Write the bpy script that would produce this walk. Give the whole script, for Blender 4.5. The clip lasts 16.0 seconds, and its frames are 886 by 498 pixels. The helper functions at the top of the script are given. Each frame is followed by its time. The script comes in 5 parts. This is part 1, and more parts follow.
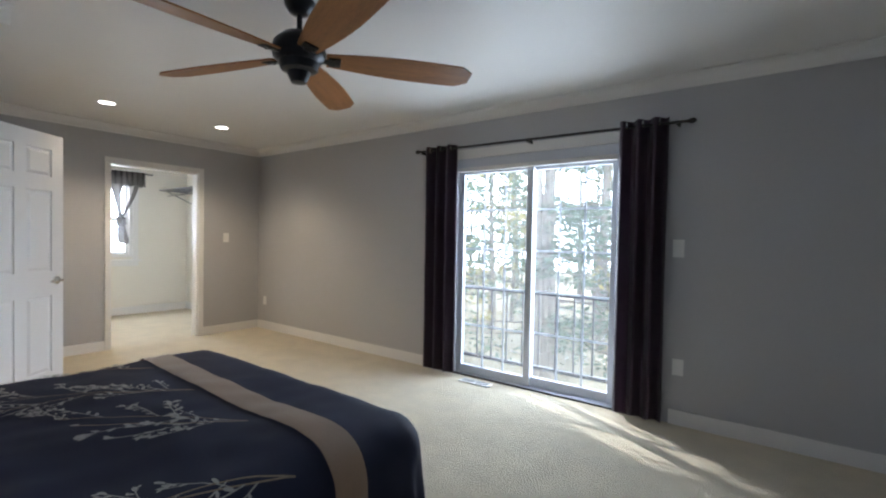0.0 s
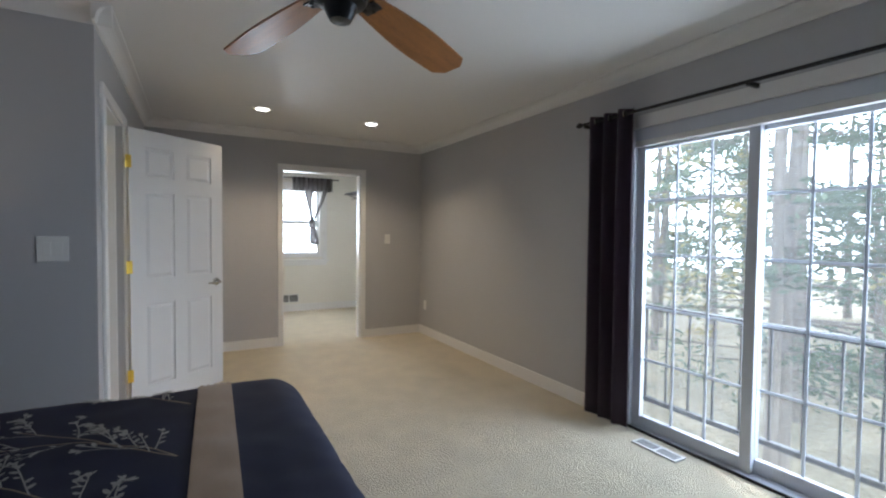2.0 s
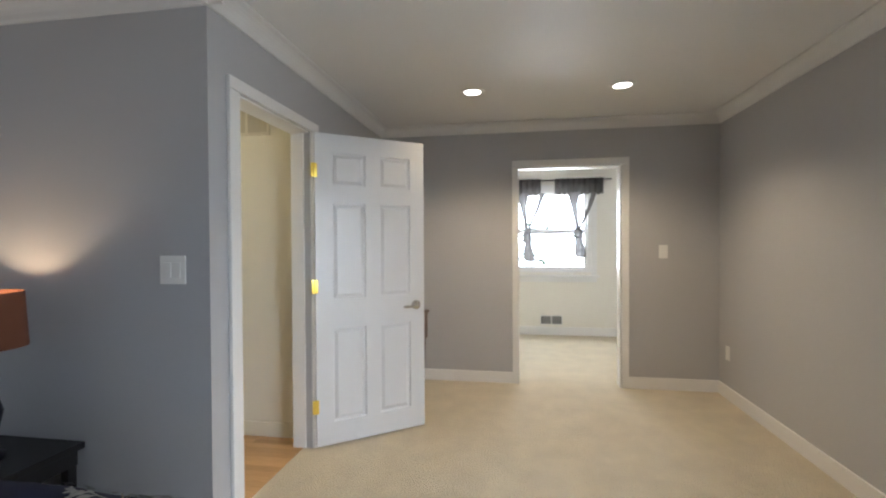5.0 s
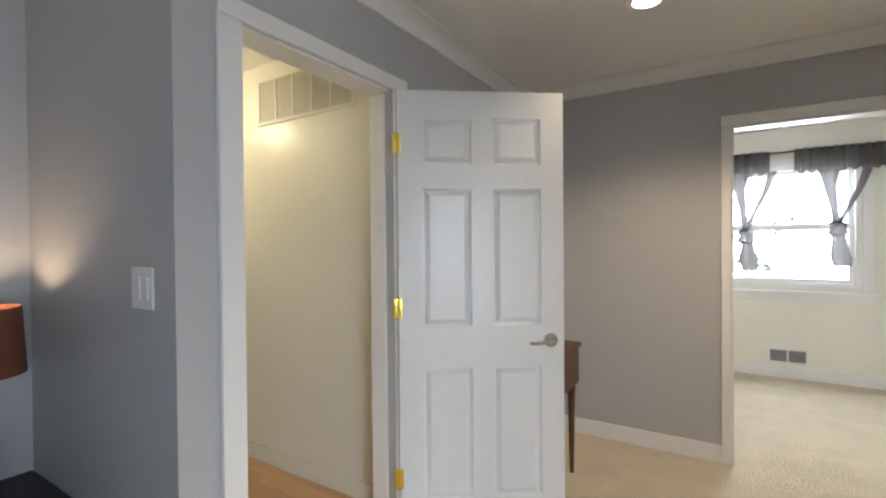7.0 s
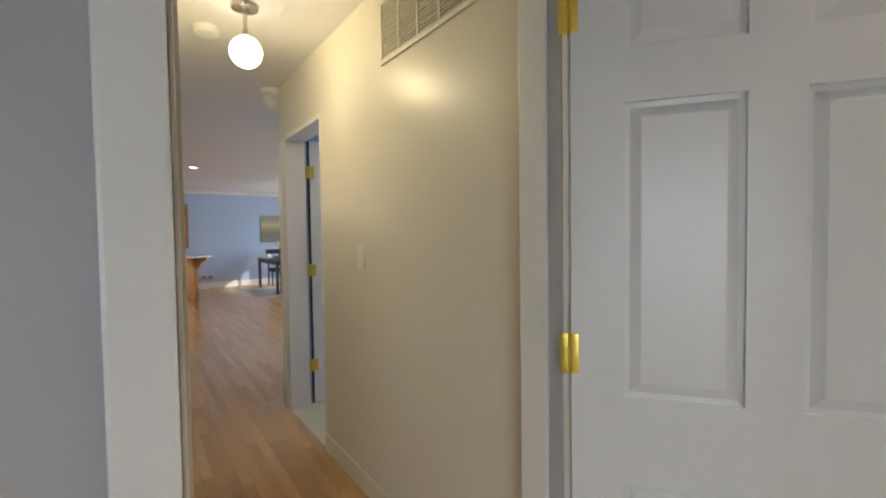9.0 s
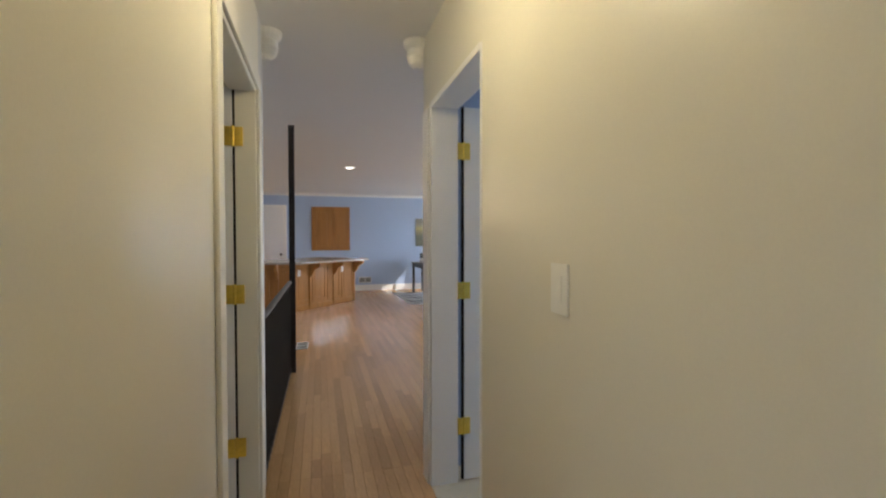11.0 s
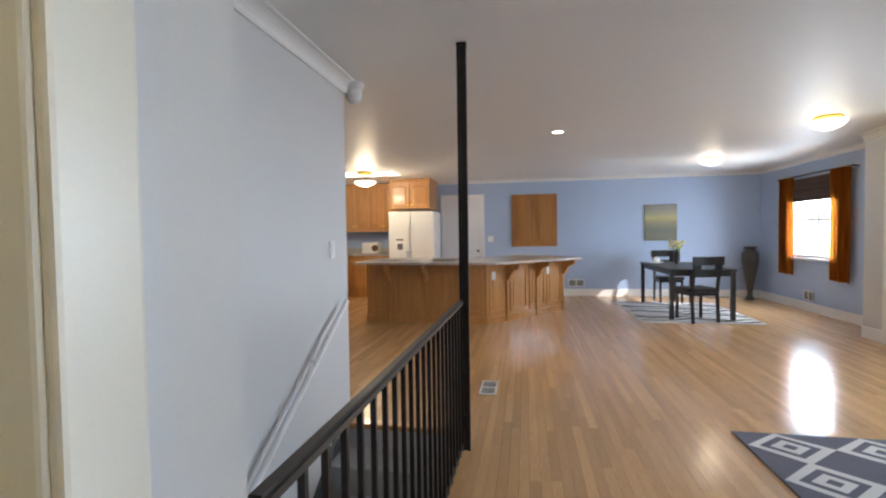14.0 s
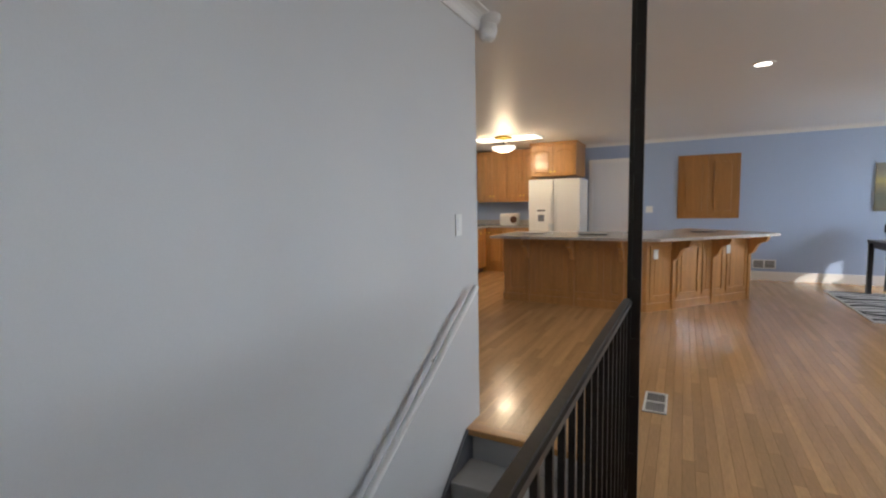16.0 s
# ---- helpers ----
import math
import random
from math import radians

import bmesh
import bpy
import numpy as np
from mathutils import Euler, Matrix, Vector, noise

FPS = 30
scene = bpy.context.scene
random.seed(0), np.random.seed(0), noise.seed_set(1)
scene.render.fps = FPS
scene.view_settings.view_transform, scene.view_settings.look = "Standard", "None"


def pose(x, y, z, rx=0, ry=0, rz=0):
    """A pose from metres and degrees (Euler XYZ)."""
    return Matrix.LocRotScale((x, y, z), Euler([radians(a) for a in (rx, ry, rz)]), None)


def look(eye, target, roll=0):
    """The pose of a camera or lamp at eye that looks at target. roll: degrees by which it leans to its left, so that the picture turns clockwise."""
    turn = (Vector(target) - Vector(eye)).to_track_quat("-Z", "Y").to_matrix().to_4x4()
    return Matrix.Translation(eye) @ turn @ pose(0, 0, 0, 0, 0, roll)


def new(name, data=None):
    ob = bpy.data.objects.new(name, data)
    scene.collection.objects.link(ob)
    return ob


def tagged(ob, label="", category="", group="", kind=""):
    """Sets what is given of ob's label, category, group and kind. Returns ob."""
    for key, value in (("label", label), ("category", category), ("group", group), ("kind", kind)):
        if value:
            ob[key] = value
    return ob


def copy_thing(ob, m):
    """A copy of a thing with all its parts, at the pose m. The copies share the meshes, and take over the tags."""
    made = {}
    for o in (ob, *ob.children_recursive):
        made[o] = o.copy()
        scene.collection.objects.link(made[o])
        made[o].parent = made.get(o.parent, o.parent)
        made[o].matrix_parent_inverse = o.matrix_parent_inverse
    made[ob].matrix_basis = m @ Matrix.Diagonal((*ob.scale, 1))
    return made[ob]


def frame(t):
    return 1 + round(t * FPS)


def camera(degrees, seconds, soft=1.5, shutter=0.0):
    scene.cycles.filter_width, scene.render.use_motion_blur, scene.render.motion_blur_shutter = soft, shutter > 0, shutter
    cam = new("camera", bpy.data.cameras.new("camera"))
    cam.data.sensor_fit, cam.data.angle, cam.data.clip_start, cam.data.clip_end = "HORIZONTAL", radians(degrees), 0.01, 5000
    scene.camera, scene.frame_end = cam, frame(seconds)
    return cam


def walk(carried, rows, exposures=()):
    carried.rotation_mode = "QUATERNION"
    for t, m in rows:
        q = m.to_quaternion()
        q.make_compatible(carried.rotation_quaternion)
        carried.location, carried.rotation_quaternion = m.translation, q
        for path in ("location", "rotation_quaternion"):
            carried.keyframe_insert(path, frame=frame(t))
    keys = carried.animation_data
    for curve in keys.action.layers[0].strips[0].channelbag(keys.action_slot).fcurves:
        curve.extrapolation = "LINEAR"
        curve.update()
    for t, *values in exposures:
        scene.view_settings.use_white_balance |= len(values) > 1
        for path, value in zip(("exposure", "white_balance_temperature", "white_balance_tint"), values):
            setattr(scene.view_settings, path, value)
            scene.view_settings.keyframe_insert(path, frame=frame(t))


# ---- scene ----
cam = camera(88.4, 16.0, soft=2.2)
PATH = [
    (0, (0.099, 0.212, 1.282), (-1.095, 1.816, 1.236), 1.1),
    (0.5, (0.04, 0.471, 1.286), (-1.32, 1.937, 1.249), 1.3),
    (1, (-0.062, 0.722, 1.287), (-1.561, 2.045, 1.232), 0.8),
    (1.5, (-0.157, 0.946, 1.331), (-1.797, 2.088, 1.254), 1.0),
    (2, (-0.274, 1.155, 1.314), (-2.033, 2.106, 1.247), 0.6),
    (2.5, (-0.397, 1.344, 1.332), (-2.255, 2.081, 1.263), 0.7),
    (3, (-0.558, 1.552, 1.321), (-2.496, 2.042, 1.273), 0.0),
    (3.5, (-0.722, 1.704, 1.333), (-2.703, 1.98, 1.309), 0.1),
    (6, (-1.981, 2.096, 1.332), (-3.853, 1.393, 1.296), -0.9),
    (6.5, (-2.265, 2.057, 1.339), (-4.058, 1.173, 1.312), -0.8),
    (7, (-2.522, 2.012, 1.342), (-4.215, 0.946, 1.321), -0.5),
    (7.5, (-2.774, 1.945, 1.339), (-4.348, 0.712, 1.294), -0.7),
    (8, (-3.0, 1.822, 1.321), (-4.424, 0.418, 1.275), -0.9),
    (8.5, (-3.194, 1.633, 1.322), (-4.464, 0.089, 1.273), -0.6),
    (9, (-3.362, 1.415, 1.326), (-4.483, -0.24, 1.254), -0.8),
    (11.5, (-3.787, -0.102, 1.342), (-4.145, -2.069, 1.3), -0.1),
    (12, (-3.838, -0.513, 1.351), (-4.029, -2.503, 1.308), -0.5),
    (12.5, (-3.88, -0.842, 1.337), (-3.951, -2.84, 1.298), -0.7),
    (13, (-3.878, -1.183, 1.343), (-3.858, -3.182, 1.301), -0.7),
    (13.5, (-3.869, -1.49, 1.333), (-3.699, -3.481, 1.279), -0.5),
    (14, (-3.845, -1.741, 1.316), (-3.486, -3.707, 1.251), -0.8),
    (14.5, (-3.812, -1.93, 1.322), (-3.247, -3.847, 1.246), -0.4),
    (15, (-3.774, -2.097, 1.322), (-3.027, -3.95, 1.225), -0.7),
    (15.5, (-3.698, -2.265, 1.314), (-2.818, -4.056, 1.183), -0.8),
    (16, (-3.655, -2.363, 1.325), (-2.725, -4.124, 1.139), -1.1),
]
walk(cam, [(t, look(eye, target, roll)) for t, eye, target, roll in PATH], exposures=[(0, 0.5, 5850, 10), (1.0, 0.28, 5850, 10), (2.0, 0.1, 5800, 10), (3.5, 0.4, 6000, 10), (6.0, 0.58, 6050, 10), (7.5, 0.52, 6100, 10), (9.0, 0.08, 6400, 10), (11.5, 0.08, 6200, 10), (12.5, 0.25, 6150, 10), (14.0, 0.35, 6100, 10), (16.0, 0.0, 6350, 10)])


# ---- light of the place ----
def lamp(name, kind, m, energy, color=(1, 1, 1), **values):
    data = bpy.data.lights.new(name, kind)
    data.energy, data.color = energy, color
    if kind == "AREA":
        data.shape, data.size, data.size_y = "RECTANGLE", values.get("w", 1.0), values.get("h", 1.0)
        data.spread = radians(values.get("spread", 180))
    elif kind == "SUN":
        data.angle = radians(values.get("angle", 0.5))
    else:
        data.shadow_soft_size = values.get("r", 0.06)
        if kind == "SPOT":
            data.spot_size, data.spot_blend = radians(values.get("cone", 120)), 0.6
    ob = new(name, data)
    ob.matrix_world = m
    return ob


SUN_WAY = Vector((0.83, -0.43, -0.48)).normalized()
world = bpy.data.worlds.new("world")
scene.world = world
world.use_nodes = True
wn = world.node_tree.nodes
sky = wn.new("ShaderNodeTexSky")
sky.sky_type, sky.sun_disc = "NISHITA", False
sky.sun_elevation = math.asin(-SUN_WAY.z)
sky.sun_rotation = math.atan2(-SUN_WAY.x, -SUN_WAY.y)
sky.dust_density = 3.0
world.node_tree.links.new(sky.outputs[0], wn["Background"].inputs[0])
wn["Background"].inputs[1].default_value = 0.15
lamp("sun", "SUN", Matrix.Translation((0, 0, 20)) @ SUN_WAY.to_track_quat("-Z", "Y").to_matrix().to_4x4(), 5.0, (1, 0.94, 0.84), angle=0.5)
DAY = (0.86, 0.93, 1.0)
lamp("window_light_bedroom", "AREA", look((-1.65, 4.35, 1.05), (-1.65, 0, 0.3)), 50, DAY, w=1.5, h=1.9)
lamp("window_light_closet", "AREA", look((-8.28, 2.45, 1.45), (-5, 2.45, 0.9)), 42, (0.95, 0.97, 1.0), w=1.1, h=1.1)
lamp("window_light_living", "AREA", look((-8.5, -9.8, 1.45), (-4, -9.3, 0.6)), 135, DAY, w=1.3, h=1.2)
lamp("window_light_entry", "AREA", look((-8.05, -5.0, 1.4), (-3, -5.2, 0.9)), 50, DAY, w=2.4, h=1.6)
lamp("window_light_blue_room", "AREA", look((-7.55, -1.85, 1.4), (-4, -1.2, 1.1)), 34, (0.7, 0.83, 1.0), w=1.0, h=1.1)
WARM = (1.0, 0.78, 0.5)
lamp("globe_light", "POINT", pose(-3.83, -0.92, 2.19), 9.5, (1.0, 0.8, 0.42), r=0.065)
lamp("bedside_light", "POINT", pose(-2.97, -0.19, 1.03), 5, (1.0, 0.72, 0.42), r=0.04)
for cx, cy in ((-4.784, 1.694), (-4.82, 2.756)):
    lamp("downlight", "SPOT", pose(cx, cy, 2.41), 34, (1.0, 0.76, 0.48), r=0.05, cone=130)
lamp("downlight", "SPOT", pose(-4.203, -7.027, 2.41), 20, WARM, r=0.05, cone=130)
lamp("kitchen_light", "POINT", pose(-1.01, -9.58, 2.2), 42, WARM, r=0.13)
lamp("dining_light", "POINT", pose(-6.68, -9.5, 2.29), 7, WARM, r=0.13)
lamp("living_light", "POINT", pose(-6.84, -6.98, 2.28), 5, (1.0, 0.85, 0.55), r=0.15)


# ---- materials ----
def rgba(c):
    return (c[0], c[1], c[2], 1)


def material(name, color, rough=0.6, metal=0.0, vary=0.06, scale=3.0, fine=60.0, bump=0.05, stretch=(1, 1, 1), second=None, emit=0.0, pieces="", sheen=0.0, clear=0.0, depth=0.01):
    m = bpy.data.materials.new(name)
    m.use_nodes = True
    nt = m.node_tree
    n, l = nt.nodes, nt.links
    b = n["Principled BSDF"]
    b.inputs["Roughness"].default_value, b.inputs["Metallic"].default_value = rough, metal
    b.inputs["Sheen Weight"].default_value = sheen
    b.inputs["Coat Weight"].default_value = clear
    co = n.new("ShaderNodeTexCoord")
    mp = n.new("ShaderNodeMapping")
    mp.inputs["Scale"].default_value = stretch
    l.new(co.outputs["Object"], mp.inputs["Vector"])
    big, small = n.new("ShaderNodeTexNoise"), n.new("ShaderNodeTexNoise")
    big.inputs["Scale"].default_value, small.inputs["Scale"].default_value = scale, fine
    big.inputs["Detail"].default_value, small.inputs["Detail"].default_value = 3, 4
    l.new(mp.outputs[0], big.inputs["Vector"])
    l.new(mp.outputs[0], small.inputs["Vector"])
    mix = n.new("ShaderNodeMix")
    mix.data_type = "RGBA"
    dark = second or tuple(c * (1 - vary) for c in color)
    light = tuple(min(1, c * (1 + vary)) for c in color)
    mix.inputs[6].default_value, mix.inputs[7].default_value = rgba(dark), rgba(light)
    add = n.new("ShaderNodeMath")
    add.operation = "MULTIPLY_ADD"
    l.new(small.outputs[0], add.inputs[0])
    add.inputs[1].default_value = 0.5
    half = n.new("ShaderNodeMath")
    half.operation = "MULTIPLY"
    half.inputs[1].default_value = 0.5
    l.new(big.outputs[0], half.inputs[0])
    l.new(half.outputs[0], add.inputs[2])
    ramp = n.new("ShaderNodeMapRange")
    ramp.inputs[1].default_value, ramp.inputs[2].default_value = 0.3, 0.7
    l.new(add.outputs[0], ramp.inputs[0])
    l.new(ramp.outputs[0], mix.inputs[0])
    out = mix.outputs[2]
    if pieces:
        if pieces == "object":
            rnd = n.new("ShaderNodeObjectInfo").outputs["Random"]
        else:
            rnd = n.new("ShaderNodeNewGeometry").outputs["Random Per Island"]
        hsv = n.new("ShaderNodeHueSaturation")
        r2 = n.new("ShaderNodeMapRange")
        r2.inputs[3].default_value, r2.inputs[4].default_value = 0.86, 1.14
        l.new(rnd, r2.inputs[0])
        l.new(r2.outputs[0], hsv.inputs["Value"])
        l.new(out, hsv.inputs["Color"])
        out = hsv.outputs[0]
    l.new(out, b.inputs["Base Color"])
    if bump:
        bp = n.new("ShaderNodeBump")
        bp.inputs["Strength"].default_value, bp.inputs["Distance"].default_value = bump, depth
        l.new(small.outputs[0], bp.inputs["Height"])
        l.new(bp.outputs[0], b.inputs["Normal"])
    if emit:
        b.inputs["Emission Color"].default_value = rgba(color)
        b.inputs["Emission Strength"].default_value = emit
    return m


GREY_WALL = material("grey_wall_paint", (0.47, 0.47, 0.485), 0.42, vary=0.025, scale=1.5, fine=180, bump=0.04, depth=0.002)
CREAM = material("cream_wall_paint", (0.72, 0.69, 0.6), 0.32, vary=0.025, scale=1.5, fine=180, bump=0.04, depth=0.002)
CLOSET = material("warm_white_paint", (0.82, 0.79, 0.72), 0.5, vary=0.02, scale=1.5, fine=150, bump=0.04, depth=0.002)
WHITE_WALL = material("white_wall_paint", (0.62, 0.62, 0.625), 0.5, vary=0.025, scale=1.5, fine=150, bump=0.05, depth=0.002)
BLUE_WALL = material("blue_wall_paint", (0.38, 0.475, 0.66), 0.5, vary=0.03, scale=1.5, fine=150, bump=0.04, depth=0.002)
CEILING = material("ceiling_paint", (0.76, 0.755, 0.745), 0.5, vary=0.02, scale=1.0, fine=90, bump=0.05, depth=0.002)
TRIM = material("white_trim_paint", (0.82, 0.81, 0.80), 0.3, vary=0.02, fine=90, bump=0.02, depth=0.001)
DOOR_WHITE = material("door_paint", (0.78, 0.78, 0.79), 0.3, vary=0.02, fine=220, bump=0.05, stretch=(3, 3, 0.2), depth=0.001)
CARPET = material("cream_carpet", (0.72, 0.635, 0.475), 0.95, vary=0.13, scale=5.0, fine=95, bump=1.0, sheen=0.2, depth=0.022)
STAIR_CARPET = material("grey_stair_carpet", (0.42, 0.41, 0.39), 0.95, vary=0.1, scale=6, fine=220, bump=0.8, depth=0.01)
OAK_PIECE = material("oak_floor_board", (0.58, 0.35, 0.165), 0.19, vary=0.2, scale=2.2, fine=28, bump=0.12, stretch=(7, 0.5, 3), pieces="object", clear=0.1, depth=0.001)
OAK_JOINED = material("oak_floor_boards", (0.58, 0.35, 0.165), 0.19, vary=0.2, scale=2.2, fine=28, bump=0.12, stretch=(7, 0.5, 3), pieces="island", clear=0.1, depth=0.001)
OAK_CAB = material("honey_oak_cabinet", (0.52, 0.26, 0.085), 0.3, clear=0.3, vary=0.25, scale=2.5, fine=30, bump=0.06, stretch=(6, 6, 0.5), depth=0.001)
OAK_DARK = material("orange_oak_shutter", (0.36, 0.165, 0.045), 0.35, vary=0.25, scale=2.5, fine=30, bump=0.06, stretch=(6, 6, 0.5), depth=0.001)
IRON = material("black_wrought_iron", (0.018, 0.015, 0.015), 0.42, 0.3, vary=0.4, fine=140, bump=0.3, depth=0.002)
RAIL_WRAP = material("dark_rail", (0.035, 0.03, 0.027), 0.45, 0.0, vary=0.3, fine=90, bump=0.1, depth=0.001)
BRONZE = material("oil_rubbed_bronze", (0.022, 0.024, 0.028), 0.35, 0.55, vary=0.3, fine=90, bump=0.05)
BLADE = material("walnut_fan_blade", (0.27, 0.11, 0.032), 0.4, vary=0.4, scale=3, fine=35, bump=0.05, stretch=(0.7, 8, 8), depth=0.001)
CHROME = material("brushed_nickel", (0.55, 0.54, 0.52), 0.25, 1.0, vary=0.05, fine=120, bump=0.02)
BRASS = material("polished_brass", (0.85, 0.62, 0.12), 0.28, 1.0, vary=0.15, fine=60, bump=0.05)
# near-black for the door track and for the painted shade in hinge gaps
TRACK_AND_SHADE = material("dark_track_and_gap_shade", (0.012, 0.01, 0.01), 0.9, vary=0.1)
CURTAIN = material("aubergine_curtain", (0.045, 0.020, 0.042), 0.42, vary=0.15, fine=300, bump=0.15, sheen=0.3, depth=0.002)
NAVY = material("navy_comforter", (0.0045, 0.0085, 0.037), 0.8, vary=0.2, scale=5, fine=260, bump=0.3, sheen=0.0, depth=0.003)
TAN = material("tan_satin_band", (0.32, 0.22, 0.145), 0.5, vary=0.12, scale=8, fine=200, bump=0.2, sheen=0.2, depth=0.002)
THREAD = material("silver_grey_thread", (0.30, 0.30, 0.29), 0.5, vary=0.35, scale=12, fine=250, bump=0.3)
THREAD_TAN = material("tan_thread", (0.22, 0.17, 0.12), 0.6, vary=0.3, scale=12, fine=250, bump=0.3)
BLACK_WOOD = material("black_painted_wood", (0.012, 0.011, 0.012), 0.35, vary=0.3, fine=60, bump=0.04, stretch=(1, 6, 1))
DARK_BROWN = material("dark_brown_wood", (0.10, 0.042, 0.018), 0.4, vary=0.3, scale=4, fine=40, bump=0.06, stretch=(6, 6, 0.6))
SHADE = material("rust_lampshade", (0.17, 0.06, 0.03), 0.9, vary=0.1, fine=220, bump=0.1)
PLATE = material("white_plastic", (0.8, 0.8, 0.78), 0.35, vary=0.02, fine=40, bump=0.0)
VENT_DARK = material("vent_inner_shade", (0.1, 0.1, 0.1), 0.6, vary=0.1)
SLAT = material("grey_vent_slat", (0.36, 0.36, 0.36), 0.5, 0.2, vary=0.05)
GRILLE = material("painted_vent_grille", (0.55, 0.52, 0.44), 0.45, vary=0.04)
VINYL = material("white_vinyl_frame", (0.62, 0.65, 0.72), 0.35, vary=0.02, fine=50, bump=0.0)
GRANITE = material("speckled_granite", (0.5, 0.46, 0.41), 0.18, vary=0.35, scale=25, fine=180, bump=0.0)
TILE_BLUE = material("blue_backsplash", (0.25, 0.36, 0.5), 0.4, vary=0.06)
APPLIANCE = material("white_enamel", (0.8, 0.79, 0.76), 0.25, vary=0.01, bump=0.0)
GREY_PLASTIC = material("grey_plastic", (0.12, 0.12, 0.13), 0.4, vary=0.1)
ZEBRA_WHITE = material("white_rug_pile", (0.78, 0.77, 0.76), 0.95, vary=0.08, fine=200, bump=0.6)
ZEBRA_BLACK = material("black_rug_pile", (0.015, 0.015, 0.018), 0.95, vary=0.2, fine=200, bump=0.6)
RUG_GREY = material("grey_rug_pile", (0.15, 0.15, 0.19), 0.95, vary=0.1, fine=200, bump=0.6)
RUG_WHITE = material("ivory_rug_pile", (0.76, 0.75, 0.74), 0.95, vary=0.08, fine=200, bump=0.6)
BAMBOO = material("dark_bamboo_shade", (0.05, 0.025, 0.015), 0.7, vary=0.5, scale=8, fine=80, bump=0.3, stretch=(0.5, 0.5, 12))
GLOW = material("lit_white_glass", (1.0, 0.9, 0.72), 0.4, vary=0.0, emit=9.0, bump=0)
GLOW_CAN = material("lit_downlight_lens", (1.0, 0.93, 0.82), 0.4, vary=0.0, emit=6.0, bump=0)
GLOW_SOFT = material("lit_frosted_bowl", (1.0, 0.92, 0.76), 0.4, vary=0.0, emit=2.2, bump=0)
BARK = material("tree_bark", (0.2, 0.17, 0.14), 0.9, vary=0.4, scale=6, fine=30, bump=0.8, stretch=(4, 4, 0.6), depth=0.03)
LITTER = material("leaf_litter", (0.33, 0.28, 0.19), 0.95, vary=0.5, scale=0.6, fine=9, bump=0.8, depth=0.1)
VASE = material("mottled_dark_vase", (0.045, 0.04, 0.038), 0.3, vary=0.7, scale=9, fine=40, bump=0.1)
FLOWER = material("cream_flower", (0.65, 0.6, 0.28), 0.7, vary=0.3, scale=30, fine=90, bump=0.2)
STEM = material("green_stem", (0.07, 0.13, 0.04), 0.6, vary=0.3)


def glass_material(name, rough=0.0, tint=(0.97, 0.99, 1.0)):
    m = bpy.data.materials.new(name)
    m.use_nodes = True
    n, l = m.node_tree.nodes, m.node_tree.links
    n.remove(n["Principled BSDF"])
    t, g, mix = n.new("ShaderNodeBsdfTransparent"), n.new("ShaderNodeBsdfGlossy"), n.new("ShaderNodeMixShader")
    t.inputs[0].default_value = rgba(tint)
    g.inputs["Roughness"].default_value = rough
    mix.inputs[0].default_value = 0.06
    l.new(t.outputs[0], mix.inputs[1])
    l.new(g.outputs[0], mix.inputs[2])
    l.new(mix.outputs[0], n["Material Output"].inputs[0])
    return m


GLASS = glass_material("window_glass")


def veiled_glass(name, veil):
    """Window glass with a thin even scattering film that stands in for glare over the view."""
    m = glass_material(name)
    n, l = m.node_tree.nodes, m.node_tree.links
    film, tex, ramp, mix = n.new("ShaderNodeBsdfTranslucent"), n.new("ShaderNodeTexNoise"), n.new("ShaderNodeMapRange"), n.new("ShaderNodeMixShader")
    film.inputs[0].default_value = (0.8, 0.83, 0.86, 1)
    tex.inputs["Scale"].default_value = 2.5
    ramp.inputs[3].default_value, ramp.inputs[4].default_value = veil * 0.8, veil * 1.2
    l.new(tex.outputs[0], ramp.inputs[0])
    l.new(ramp.outputs[0], mix.inputs[0])
    clear = n["Material Output"].inputs[0].links[0].from_socket
    l.new(clear, mix.inputs[1])
    l.new(film.outputs[0], mix.inputs[2])
    l.new(mix.outputs[0], n["Material Output"].inputs[0])
    return m


# painted glare: the film's pale veil lifts the dark tones outside
DOOR_GLASS = veiled_glass("veiled_door_glass", 0.022)


